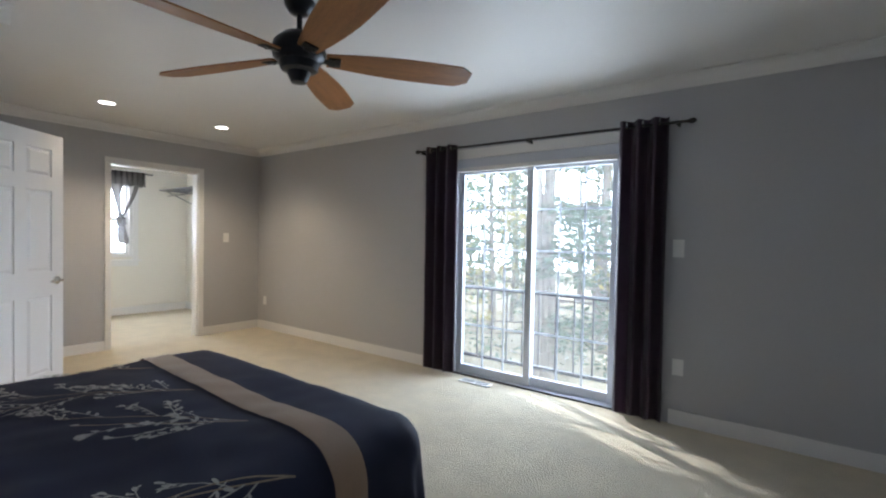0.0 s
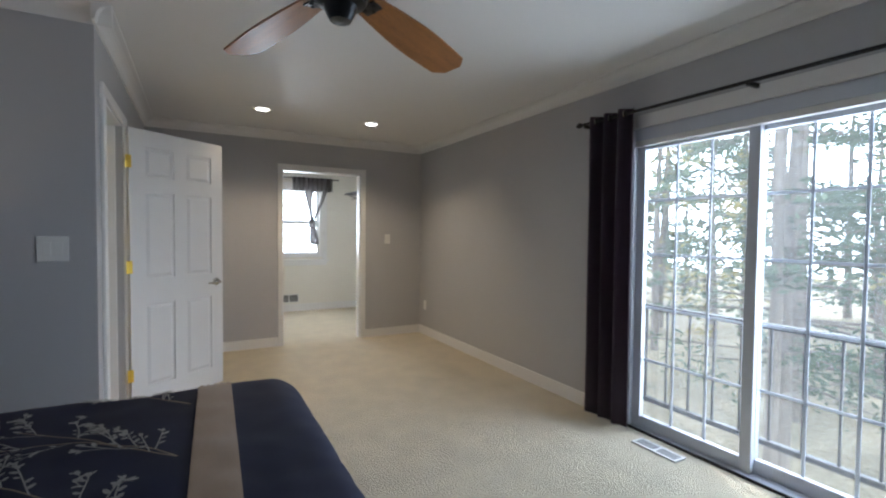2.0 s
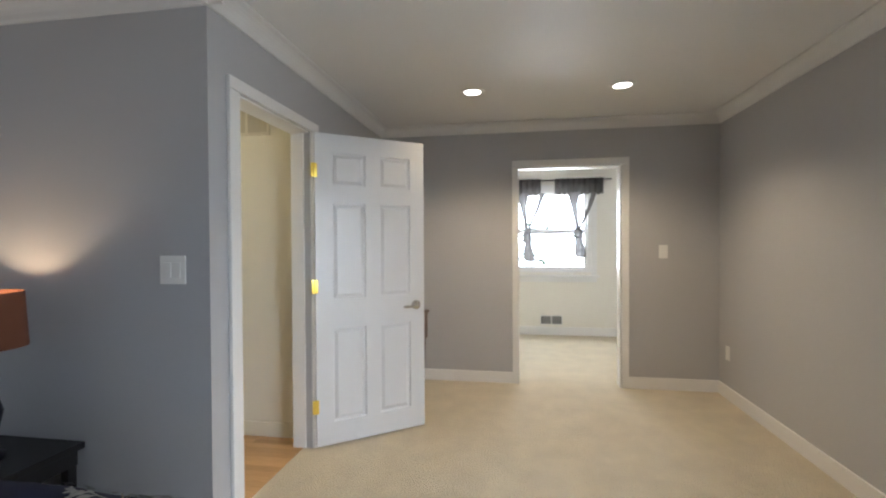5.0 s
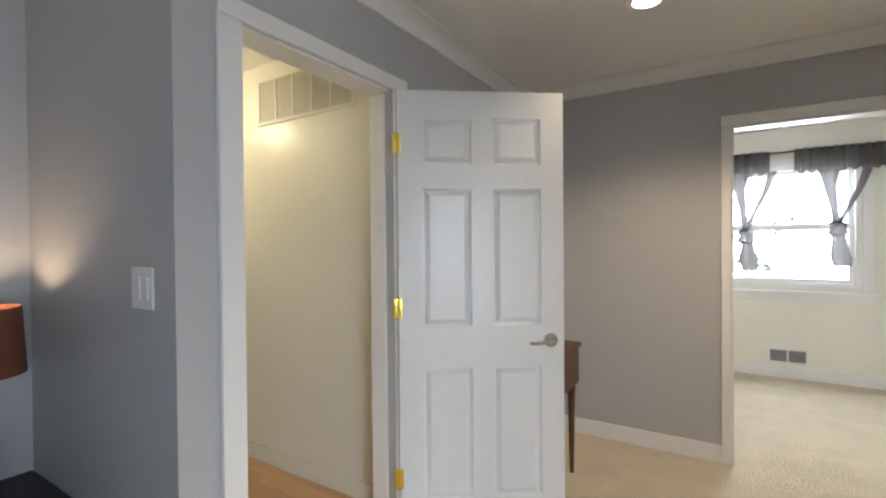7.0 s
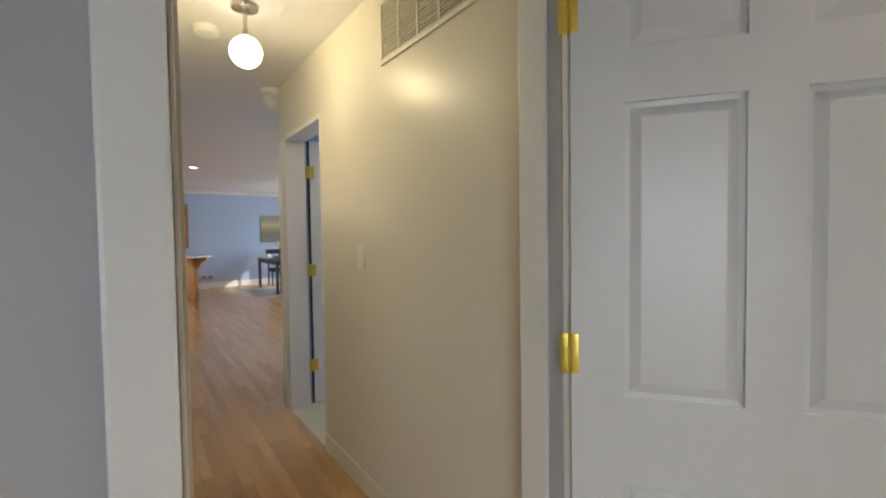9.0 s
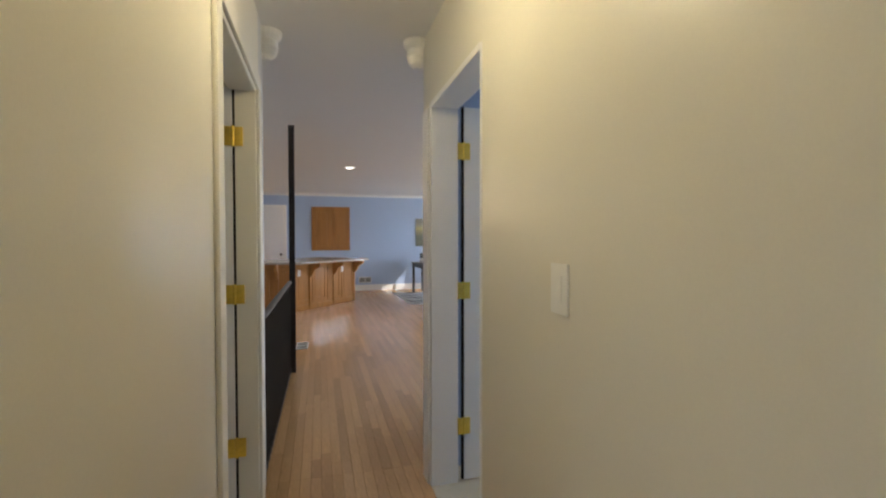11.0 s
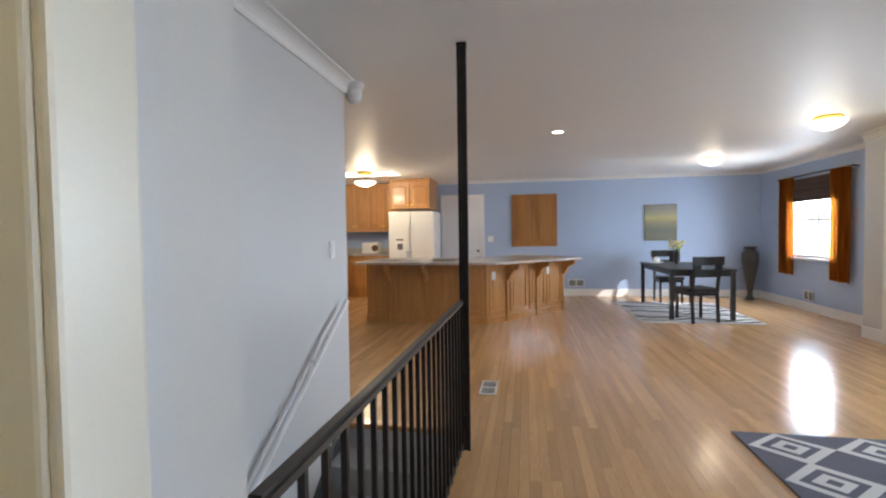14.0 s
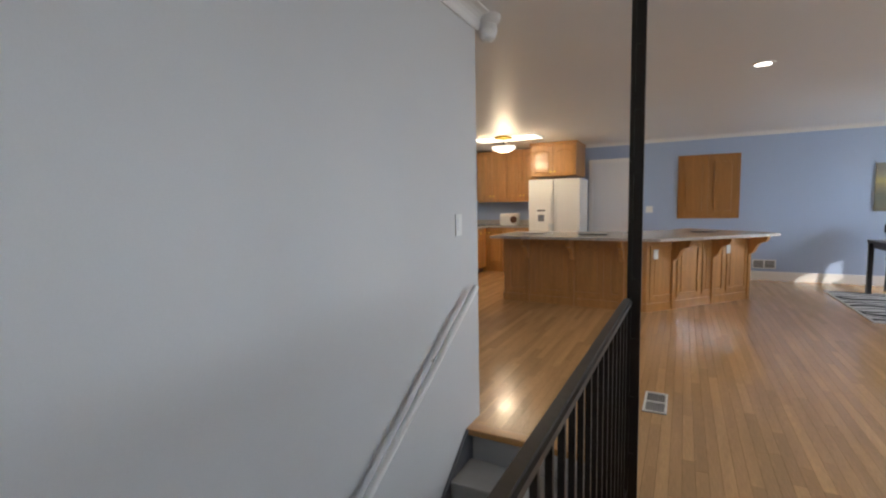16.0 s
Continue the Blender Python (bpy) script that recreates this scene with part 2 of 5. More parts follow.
def canvas_material(name):
    """A painted landscape: grey sky, a yellow glow along the horizon, dark water."""
    m = bpy.data.materials.new(name)
    m.use_nodes = True
    n, l = m.node_tree.nodes, m.node_tree.links
    co, sep, tex, add, ramp = n.new("ShaderNodeTexCoord"), n.new("ShaderNodeSeparateXYZ"), n.new("ShaderNodeTexNoise"), n.new("ShaderNodeMath"), n.new("ShaderNodeValToRGB")
    mp = n.new("ShaderNodeMapping")
    mp.inputs["Scale"].default_value = (2.0, 1.0, 12.0)
    tex.inputs["Scale"].default_value, tex.inputs["Detail"].default_value = 2.0, 5
    l.new(co.outputs["Generated"], sep.inputs[0])
    l.new(co.outputs["Generated"], mp.inputs["Vector"])
    l.new(mp.outputs[0], tex.inputs["Vector"])
    add.operation = "MULTIPLY_ADD"
    add.inputs[1].default_value = 0.22
    l.new(tex.outputs[0], add.inputs[0])
    l.new(sep.outputs[2], add.inputs[2])
    stops = ((0.0, (0.10, 0.105, 0.09)), (0.2, (0.17, 0.165, 0.12)), (0.42, (0.14, 0.15, 0.12)), (0.62, (0.27, 0.25, 0.15)), (0.74, (0.44, 0.38, 0.17)), (0.84, (0.33, 0.31, 0.21)), (1.0, (0.22, 0.22, 0.19)))
    while len(ramp.color_ramp.elements) < len(stops):
        ramp.color_ramp.elements.new(0.5)
    for e, (p, c) in zip(ramp.color_ramp.elements, stops):
        e.position, e.color = p, rgba(c)
    l.new(add.outputs[0], ramp.inputs[0])
    l.new(ramp.outputs[0], n["Principled BSDF"].inputs["Base Color"])
    n["Principled BSDF"].inputs["Roughness"].default_value = 0.6
    return m


PAINTING = canvas_material("landscape_canvas")


def leaf_material(name, front, through_color):
    m = bpy.data.materials.new(name)
    m.use_nodes = True
    n, l = m.node_tree.nodes, m.node_tree.links
    n.remove(n["Principled BSDF"])
    d, t, mix = n.new("ShaderNodeBsdfDiffuse"), n.new("ShaderNodeBsdfTranslucent"), n.new("ShaderNodeMixShader")
    rnd, hsv, rg = n.new("ShaderNodeNewGeometry"), n.new("ShaderNodeHueSaturation"), n.new("ShaderNodeMapRange")
    rg.inputs[3].default_value, rg.inputs[4].default_value = 0.6, 1.4
    l.new(rnd.outputs["Random Per Island"], rg.inputs[0])
    l.new(rg.outputs[0], hsv.inputs["Value"])
    hsv.inputs["Color"].default_value = rgba(through_color)
    l.new(hsv.outputs[0], t.inputs[0])
    d.inputs[0].default_value = rgba(front)
    mix.inputs[0].default_value = 0.55
    l.new(d.outputs[0], mix.inputs[1])
    l.new(t.outputs[0], mix.inputs[2])
    l.new(mix.outputs[0], n["Material Output"].inputs[0])
    return m


ORANGE_CLOTH = leaf_material("amber_curtain", (0.36, 0.14, 0.022), (0.55, 0.2, 0.025))
TAUPE_SHEER = leaf_material("taupe_sheer", (0.27, 0.255, 0.245), (0.17, 0.16, 0.155))
n, l = TAUPE_SHEER.node_tree.nodes, TAUPE_SHEER.node_tree.links
weave, gauze = n.new("ShaderNodeMixShader"), n.new("ShaderNodeBsdfTransparent")
weave.inputs[0].default_value = 0.12
l.new(n["Material Output"].inputs[0].links[0].from_socket, weave.inputs[1])
l.new(gauze.outputs[0], weave.inputs[2])
l.new(weave.outputs[0], n["Material Output"].inputs[0])
PINE = leaf_material("pine_needles", (0.10, 0.13, 0.09), (0.16, 0.20, 0.14))
AUTUMN = leaf_material("autumn_leaves", (0.30, 0.26, 0.12), (0.42, 0.36, 0.16))


# ---- mesh helpers ----
def box(bm, x0, x1, y0, y1, z0, z1, bevel=0.0):
    """Adds one box to bm."""
    xs, ys, zs = sorted((x0, x1)), sorted((y0, y1)), sorted((z0, z1))
    v = [bm.verts.new((x, y, z)) for z in zs for y in ys for x in xs]
    fs = [bm.faces.new([v[i] for i in q]) for q in ((0, 2, 3, 1), (4, 5, 7, 6), (0, 1, 5, 4), (2, 6, 7, 3), (0, 4, 6, 2), (1, 3, 7, 5))]
    if bevel:
        es = {e for f in fs for e in f.edges}
        bmesh.ops.bevel(bm, geom=list(es), offset=bevel, segments=2, affect="EDGES", profile=0.6)
    return bm


def boxes(*rows, bevel=0.0):
    bm = bmesh.new()
    for r in rows:
        box(bm, *r, bevel=bevel)
    return bm


def lathe(profile, steps=24, bm=None, at=(0, 0, 0)):
    """A turned solid from (radius, z) pairs, bottom to top."""
    bm = bm or bmesh.new()
    rings = []
    for r, z in profile:
        rings.append([bm.verts.new((at[0] + r * math.cos(2 * math.pi * k / steps), at[1] + r * math.sin(2 * math.pi * k / steps), at[2] + z)) for k in range(steps)])
    for a, b in zip(rings, rings[1:]):
        for k in range(steps):
            bm.faces.new((a[k], a[(k + 1) % steps], b[(k + 1) % steps], b[k]))
    if profile[0][0] > 1e-4:
        bm.faces.new(rings[0][::-1])
    if profile[-1][0] > 1e-4:
        bm.faces.new(rings[-1])
    return bm


def rod(bm, a, b, r0, r1=None, steps=8):
    """A round bar from a to b."""
    a, b = Vector(a), Vector(b)
    q = (b - a).to_track_quat("Z", "Y")
    r1 = r0 if r1 is None else r1
    rings = [[bm.verts.new(p + q @ Vector((r * math.cos(2 * math.pi * k / steps), r * math.sin(2 * math.pi * k / steps), 0))) for k in range(steps)] for p, r in ((a, r0), (b, r1))]
    for k in range(steps):
        bm.faces.new((rings[0][k], rings[0][(k + 1) % steps], rings[1][(k + 1) % steps], rings[1][k]))
    bm.faces.new(rings[0][::-1])
    bm.faces.new(rings[1])
    return bm


def prism(outline, z0, z1, bm=None, bevel=0.0):
    """An upright prism on a plan outline."""
    bm = bm or bmesh.new()
    lo, hi = [bm.verts.new((x, y, z0)) for x, y in outline], [bm.verts.new((x, y, z1)) for x, y in outline]
    n = len(outline)
    fs = [bm.faces.new(lo[::-1]), bm.faces.new(hi)]
    fs += [bm.faces.new((lo[k], lo[(k + 1) % n], hi[(k + 1) % n], hi[k])) for k in range(n)]
    if bevel:
        bmesh.ops.bevel(bm, geom=list({e for f in fs for e in f.edges}), offset=bevel, segments=2, affect="EDGES")
    return bm


def mesh_of(name, bm, mat, smooth=False):
    bmesh.ops.recalc_face_normals(bm, faces=bm.faces)
    me = bpy.data.meshes.new(name)
    bm.to_mesh(me)
    bm.free()
    me.materials.append(mat)
    if smooth:
        for p in me.polygons:
            p.use_smooth = True
        me.set_sharp_from_angle(angle=radians(40))
    return me


def part(name, bm, mat, parent, label="", smooth=False):
    ob = new(name, mesh_of(name, bm, mat, smooth))
    ob.parent = parent
    return tagged(ob, label)


def setting(name, bm, mat, label, category):
    return tagged(new(name, mesh_of(name, bm, mat)), label, category, kind="structure")


def thing(name, m, label, category, group="", kind=""):
    ob = new(name)
    ob.matrix_basis = m
    return tagged(ob, label, category, group, kind)


# ---- the shell: plan in metres ----
H = 2.445
N, W, DOORWALL, SW, HEAD, EAST = 3.77, -5.755, 0.70, -3.20, -0.42, 1.6
HALL_W, HALL_E, HALL_END = -4.31, -3.45, -2.32
STAIR_E, STAIR_TOP = -2.54, -4.74
SOUTH, WEST, ENTRY, KEAST = -11.5, -8.3, -7.85, 0.7
T = 0.12

# bedroom
setting("wall_north", boxes((W - T, -2.44, N, N + 0.16, -0.2, H), (-0.87, EAST + T, N, N + 0.16, -0.2, H), (-2.44, -0.87, N, N + 0.16, 2.03, H), (-2.44, -0.87, N, N + 0.16, -0.2, -0.03)), GREY_WALL, "grey painted bedroom wall with a sliding door opening", "wall")
setting("wall_west", boxes((W - T, W, DOORWALL, 2.02, 0, H), (W - T, W, 2.945, N, 0, H), (W - T, W, 2.02, 2.945, 2.03, H)), GREY_WALL, "grey painted wall with a doorway to the closet", "wall")
setting("wall_hall_door", boxes((SW, -3.406, DOORWALL - T, DOORWALL, 0, H), (-4.178, W, DOORWALL - T, DOORWALL, 0, H), (-3.406, -4.178, DOORWALL - T, DOORWALL, 2.05, H)), GREY_WALL, "grey painted wall with the hall doorway", "wall")
setting("wall_switch", boxes((SW - 0.075, SW, HEAD, DOORWALL - T, 0, H)), GREY_WALL, "grey painted bedroom wall with a light switch", "wall")
setting("wall_headboard", boxes((SW - 0.075, EAST + T, HEAD - T, HEAD, 0, H)), GREY_WALL, "grey painted wall behind the bed", "wall")
setting("wall_east", boxes((EAST, EAST + T, HEAD, N, 0, H)), GREY_WALL, "plain grey painted wall", "wall")
setting("floor_bedroom", boxes((W - T, EAST + T, DOORWALL - 0.06, N, -0.1, 0), (SW, EAST + T, HEAD - T, DOORWALL - 0.06, -0.1, 0), (-8.09, W - T, 0.9, 3.85, -0.1, 0)), CARPET, "cream cut-pile wall-to-wall carpet", "carpet")
setting("ceiling_bedroom", boxes((W - T, EAST + T, DOORWALL - T, N + 0.16, H, H + 0.1), (SW - 0.075, EAST + T, HEAD - T, DOORWALL - T, H, H + 0.1)), CEILING, "smooth white painted bedroom ceiling", "ceiling")

# closet room behind the doorway
setting("wall_closet_window", boxes((-8.09 - T, -8.09, 0.9, 1.85, 0, H), (-8.09 - T, -8.09, 3.04, 3.97, 0, H), (-8.09 - T, -8.09, 1.85, 3.04, 0, 0.9), (-8.09 - T, -8.09, 1.85, 3.04, 2.08, H)), CLOSET, "cream closet wall with a sash window", "wall")
setting("wall_closet_north", boxes((-8.09, W - T, 3.85, 3.85 + T, 0, H)), CLOSET, "cream closet wall", "wall")
setting("wall_closet_south", boxes((-8.09, W - T, 0.78, 0.9, 0, H)), CLOSET, "cream closet wall", "wall")
setting("wall_closet_lining", boxes((W - T - 0.012, W - T, 0.9, 2.02, 0, H), (W - T - 0.012, W - T, 2.945, 3.85, 0, H)), CLOSET, "cream closet wall beside the doorway", "wall")
setting("ceiling_closet", boxes((-8.09 - T, W - T, 0.78, 3.97, H, H + 0.1)), CEILING, "white closet ceiling", "ceiling")

# hall
setting("wall_hall_west", boxes((HALL_W - 0.15, HALL_W, -1.285, DOORWALL - T, 0, H), (HALL_W - 0.15, HALL_W, -2.24, -2.08, 0, H), (HALL_W - 0.15, HALL_W, -2.08, -1.285, 2.05, H)), CREAM, "cream glossy hall wall with a bedroom doorway", "wall")
setting("wall_hall_east", prism([(HALL_E, -1.2), (-3.33, -1.2), (-3.33, DOORWALL - T), (-3.43, DOORWALL - T)], 0, H, boxes((HALL_E, -3.33, -2.15, -2.06, 0, H), (HALL_E, -3.33, -2.06, -1.2, 2.045, H))), CREAM, "cream hall wall with a doorway", "wall")
setting("wall_bath", boxes((-3.33, -2.3, -0.66, -0.54, 0, H), (-2.3, -2.18, HALL_END + T, -0.54, 0, H), (-3.33, -2.3, HALL_END + T, -2.16, 0, H)), CREAM, "plain wall of the room behind the open door", "wall")
setting("floor_bath", boxes((HALL_E, -2.18, HALL_END + T, -0.54, -0.1, -0.013), (-3.39, -2.3, -2.16, -0.66, -0.013, -0.002)), CARPET, "pale floor of the small room", "floor")
setting("ceiling_bath", boxes((-3.33, -2.18, HALL_END, -0.54, H, H + 0.1)), CEILING, "white ceiling of the small room", "ceiling")
setting("ceiling_hall", boxes((HALL_W - 0.15, -3.33, -2.24, DOORWALL - T, H, H + 0.1)), CEILING, "white hall ceiling", "ceiling")
# small blue room beside the hall
setting("wall_blue_room", boxes((-7.4 - T, -7.4, -1.5, 0.58, 0, H), (-7.4 - T, -7.4, -2.24, -1.5, 0, 0.85), (-7.4 - T, -7.4, -2.24, -1.5, 2.05, H), (-7.4, HALL_W - 0.15, 0.46, 0.58, 0, H)), BLUE_WALL, "light blue room wall with a window opening", "wall")
setting("ceiling_blue_room", boxes((-7.52, HALL_W - T, -2.24, 0.58, H, H + 0.1)), CEILING, "white room ceiling", "ceiling")
setting("floor_blue_room", boxes((-7.52, HALL_W, -2.24, 0.58, -0.1, 0)), CARPET, "pale carpet in the small room", "carpet")

# living room and kitchen
setting("wall_living_north", boxes((ENTRY, HALL_W - T, -2.36, -2.24, 0, H)), BLUE_WALL, "light blue living room wall", "wall")
setting("wall_entry", boxes((ENTRY - T, ENTRY, -3.8, -2.24, 0, H), (ENTRY - T, ENTRY, -6.2, -3.8, 0, 0.6), (ENTRY - T, ENTRY, -6.2, -3.8, 2.1, H), (ENTRY - T, ENTRY, -8.05, -6.2, 0, H)), WHITE_WALL, "white wall beside the front entrance with a wide window", "wall")
# added slab, never in view: blocks direct sun through the entry window
setting("sun_block_roof", boxes((ENTRY - 3.6, ENTRY - T, -7.93, -2.24, 2.5, 2.6)), TRIM, "plain white slab added out of view to keep sun off the entry window", "roof")
setting("wall_return", boxes((WEST - T, ENTRY - T, -8.05, -7.93, 0, H)), WHITE_WALL, "white return wall by the entrance", "wall")
setting("wall_living_west", boxes((WEST - T, WEST, -9.15, -8.05, 0, H), (WEST - T, WEST, SOUTH, -10.42, 0, H), (WEST - T, WEST, -10.42, -9.15, 0, 0.86), (WEST - T, WEST, -10.42, -9.15, 2.12, H)), BLUE_WALL, "light blue dining wall with a window", "wall")
setting("wall_south", boxes((WEST - T, KEAST + T, SOUTH - T, SOUTH, 0, H)), BLUE_WALL, "light blue painted far wall", "wall")
setting("wall_kitchen_east", boxes((KEAST, KEAST + T, SOUTH, -4.81, 0, H)), BLUE_WALL, "light blue kitchen wall", "wall")
setting("wall_kitchen_north", boxes((STAIR_E + T, KEAST + T, -4.93, -4.81, 0, H)), WHITE_WALL, "white kitchen wall", "wall")
setting("wall_stair", boxes((STAIR_E, STAIR_E + T, -4.93, HALL_END, -2.7, H)), WHITE_WALL, "white painted stairwell wall", "wall")
setting("wall_stair_end", boxes((-3.33, STAIR_E, HALL_END, HALL_END + T, -2.7, H), (HALL_E, -3.33, HALL_END, -2.15, -0.08, H)), WHITE_WALL, "white stairwell end wall", "wall")
setting("wall_stair_below", boxes((-3.53, -3.41, STAIR_TOP - 0.1, HALL_END, -2.7, -0.03), (-3.41, STAIR_E, STAIR_TOP - 0.1, STAIR_TOP - 0.04, -2.7, -0.03)), WHITE_WALL, "white stairwell side below the floor", "wall")
setting("floor_lower", boxes((-3.53, STAIR_E, STAIR_TOP, HALL_END, -2.8, -2.7)), STAIR_CARPET, "grey carpet of the lower landing", "floor")
setting("ceiling_living", boxes((WEST - T, HALL_W - T, SOUTH - T, -2.24, H, H + 0.1), (HALL_W - T, STAIR_E + T, SOUTH - T, -2.24, H, H + 0.1), (STAIR_E + T, KEAST + T, SOUTH - T, -4.81, H, H + 0.1)), CEILING, "smooth white living room ceiling", "ceiling")


def trim_run(name, bm_rows, label, category, mat=TRIM, bevel=0.004):
    return setting(name, boxes(*bm_rows, bevel=bevel), mat, label, category)


B = 0.105
trim_run("baseboard", [(W, -2.72, N - 0.016, N, 0, B), (-0.52, EAST, N - 0.016, N, 0, B), (W, W + 0.016, DOORWALL, 1.975, 0, B), (W, W + 0.016, 3.01, N - 0.016, 0, B), (W + 0.016, -4.28, DOORWALL, DOORWALL + 0.016, 0, B), (SW, SW + 0.016, HEAD, DOORWALL - 0.05, 0, B), (SW + 0.016, EAST, HEAD, HEAD + 0.016, 0, B)], "white painted bedroom baseboard", "baseboard")
trim_run("baseboard_hall", [(HALL_W, HALL_W + 0.014, -1.282, DOORWALL - T, 0, 0.1)], "cream painted hall baseboard", "baseboard", CREAM)
setting("baseboard_hall_east", prism([(HALL_E - 0.014, -1.12), (HALL_E, -1.12), (-3.432, DOORWALL - T - 0.012), (-3.446, DOORWALL - T - 0.012)], 0, 0.1), CREAM, "cream painted hall baseboard", "baseboard")
trim_run("baseboard_living", [(WEST, -2.98, SOUTH, SOUTH + 0.016, 0, 0.15), (WEST, WEST + 0.016, SOUTH + 0.016, -8.05, 0, 0.14), (ENTRY, ENTRY + 0.016, -8.05, -2.36, 0, 0.14)], "white living room baseboard", "baseboard")
trim_run("baseboard_closet", [(-8.09, -8.074, 0.9, 3.85, 0, 0.12), (-8.074, W - T - 0.012, 3.834, 3.85, 0, 0.12)], "white closet baseboard", "baseboard")


def crown(name, a, b, inward, label, size=0.085):
    """A cove cornice under the ceiling from a to b; inward is the room side."""
    bm = bmesh.new()
    prof = [(0, 0), (0, -size), (0.012, -size), (0.018, -size * 0.86)]
    prof += [(0.02 + (size - 0.03) * (1 - math.cos(k * math.pi / 10)), -size * 0.84 + (size * 0.72) * math.sin(k * math.pi / 10)) for k in range(1, 6)]
    prof += [(size, -size * 0.1), (size, 0)]
    rings = [[bm.verts.new((p[0] + inward[0] * d, p[1] + inward[1] * d, H + h)) for d, h in prof] for p in (a, b)]
    for k in range(len(prof) - 1):
        bm.faces.new((rings[0][k], rings[0][k + 1], rings[1][k + 1], rings[1][k]))
    bm.faces.new(rings[0])
    bm.faces.new(rings[1][::-1])
    return setting(name, bm, CEILING, label, "moulding")


CR = "white cove crown moulding under the ceiling"
crown("trim_crown_north", (W, N), (EAST, N), (0, -1), CR)
crown("trim_crown_west", (W, DOORWALL), (W, N), (1, 0), CR)
crown("trim_crown_hall_door", (W, DOORWALL), (SW + 0.08, DOORWALL), (0, 1), CR)
crown("trim_crown_switch", (SW, HEAD), (SW, DOORWALL + 0.08), (1, 0), CR)
crown("trim_crown_headboard", (SW, HEAD), (EAST, HEAD), (0, 1), CR)
crown("trim_crown_south", (WEST, SOUTH), (KEAST, SOUTH), (0, 1), CR, 0.06)
crown("trim_crown_living_west", (WEST, SOUTH), (WEST, -8.05), (1, 0), CR, 0.06)
crown("trim_crown_entry", (ENTRY, -8.05), (ENTRY, -2.36), (1, 0), CR, 0.1)
for nm, sx, sy in (("trim_scroll_stair", STAIR_E - 0.05, -5.0), ("trim_scroll_hall_east", HALL_E - 0.02, HALL_END - 0.03), ("trim_scroll_hall_west", HALL_W + 0.03, -2.27)):
    setting(nm, lathe([(0.02, -0.15), (0.045, -0.13), (0.06, -0.09), (0.055, -0.05), (0.075, -0.03), (0.08, -0.001)], 20, at=(sx, sy, H)), CEILING, "white moulded plaster scroll at the crown's end", "moulding")
crown("trim_crown_stair", (STAIR_E, -4.99), (STAIR_E, HALL_END), (-1, 0), CR, 0.09)


def casing(name, rows, label, mat=TRIM):
    return setting(name, boxes(*rows, bevel=0.006), mat, label, "door casing")


casing("trim_casing_hall", [(-3.406, -3.325, DOORWALL, DOORWALL + 0.02, 0, 2.05), (-4.178, -4.272, DOORWALL, DOORWALL + 0.02, 0, 2.05), (-3.325, -4.272, DOORWALL, DOORWALL + 0.02, 2.05, 2.112), (-3.415, -3.407, DOORWALL - T - 0.01, DOORWALL, 0, 2.05), (-4.178, -4.166, DOORWALL - T - 0.01, DOORWALL - 0.04, 0, 2.05), (-3.415, -4.166, DOORWALL - T - 0.01, DOORWALL, 2.038, 2.05)], "white painted door casing of the hall doorway")
casing("trim_casing_closet", [(W, W + 0.02, 1.968, 2.02, 0, 2.03), (W, W + 0.02, 2.945, 3.012, 0, 2.03), (W, W + 0.02, 1.968, 3.012, 2.03, 2.095), (W - T, W, 2.02, 2.032, 0, 2.03), (W - T, W, 2.933, 2.945, 0, 2.03), (W - T, W, 2.032, 2.933, 2.018, 2.03)], "white painted door casing of the closet doorway")
casing("trim_casing_hall_west", [(HALL_W - 0.15, HALL_W + 0.004, -2.09, -2.062, 0, 2.05), (HALL_W - 0.15, HALL_W + 0.004, -1.3, -1.282, 0, 2.05), (HALL_W - 0.15, HALL_W + 0.004, -2.062, -1.3, 2.025, 2.055), (HALL_W, HALL_W + 0.016, -2.2, -2.09, 0, 2.03)], "white painted jamb of the small room doorway")
casing("trim_casing_hall_east", [(HALL_E, HALL_E + 0.12, -2.065, -2.045, 0, 2.045), (HALL_E, HALL_E + 0.12, -1.215, -1.195, 0, 2.045), (HALL_E, HALL_E + 0.12, -2.045, -1.215, 2.03, 2.05), (HALL_E - 0.016, HALL_E, -2.14, -2.05, 0, 2.045), (HALL_E - 0.016, HALL_E, -1.2, -1.12, 0, 2.045), (HALL_E - 0.016, HALL_E, -2.14, -1.12, 2.045, 2.115)], "cream painted casing of the hall doorway", CREAM)


# ---- doors ----
def panel_bm(w, h, back):
    """A raised door panel with bevelled margins, w by h, in the x-z plane, facing -y and +y."""
    bm = bmesh.new()
    for side in (-1, 1):
        rings = []
        for inset, y in ((0.0, 0.007), (0.012, 0.005), (0.034, 0.015), (0.036, 0.015)):
            rings.append([bm.verts.new((x, side * y, z)) for x, z in ((inset, inset), (w - inset, inset), (w - inset, h - inset), (inset, h - inset))])
        for a, b in zip(rings, rings[1:]):
            for k in range(4):
                bm.faces.new((a[k], a[(k + 1) % 4], b[(k + 1) % 4], b[k]))
        bm.faces.new(rings[-1])
    return bm


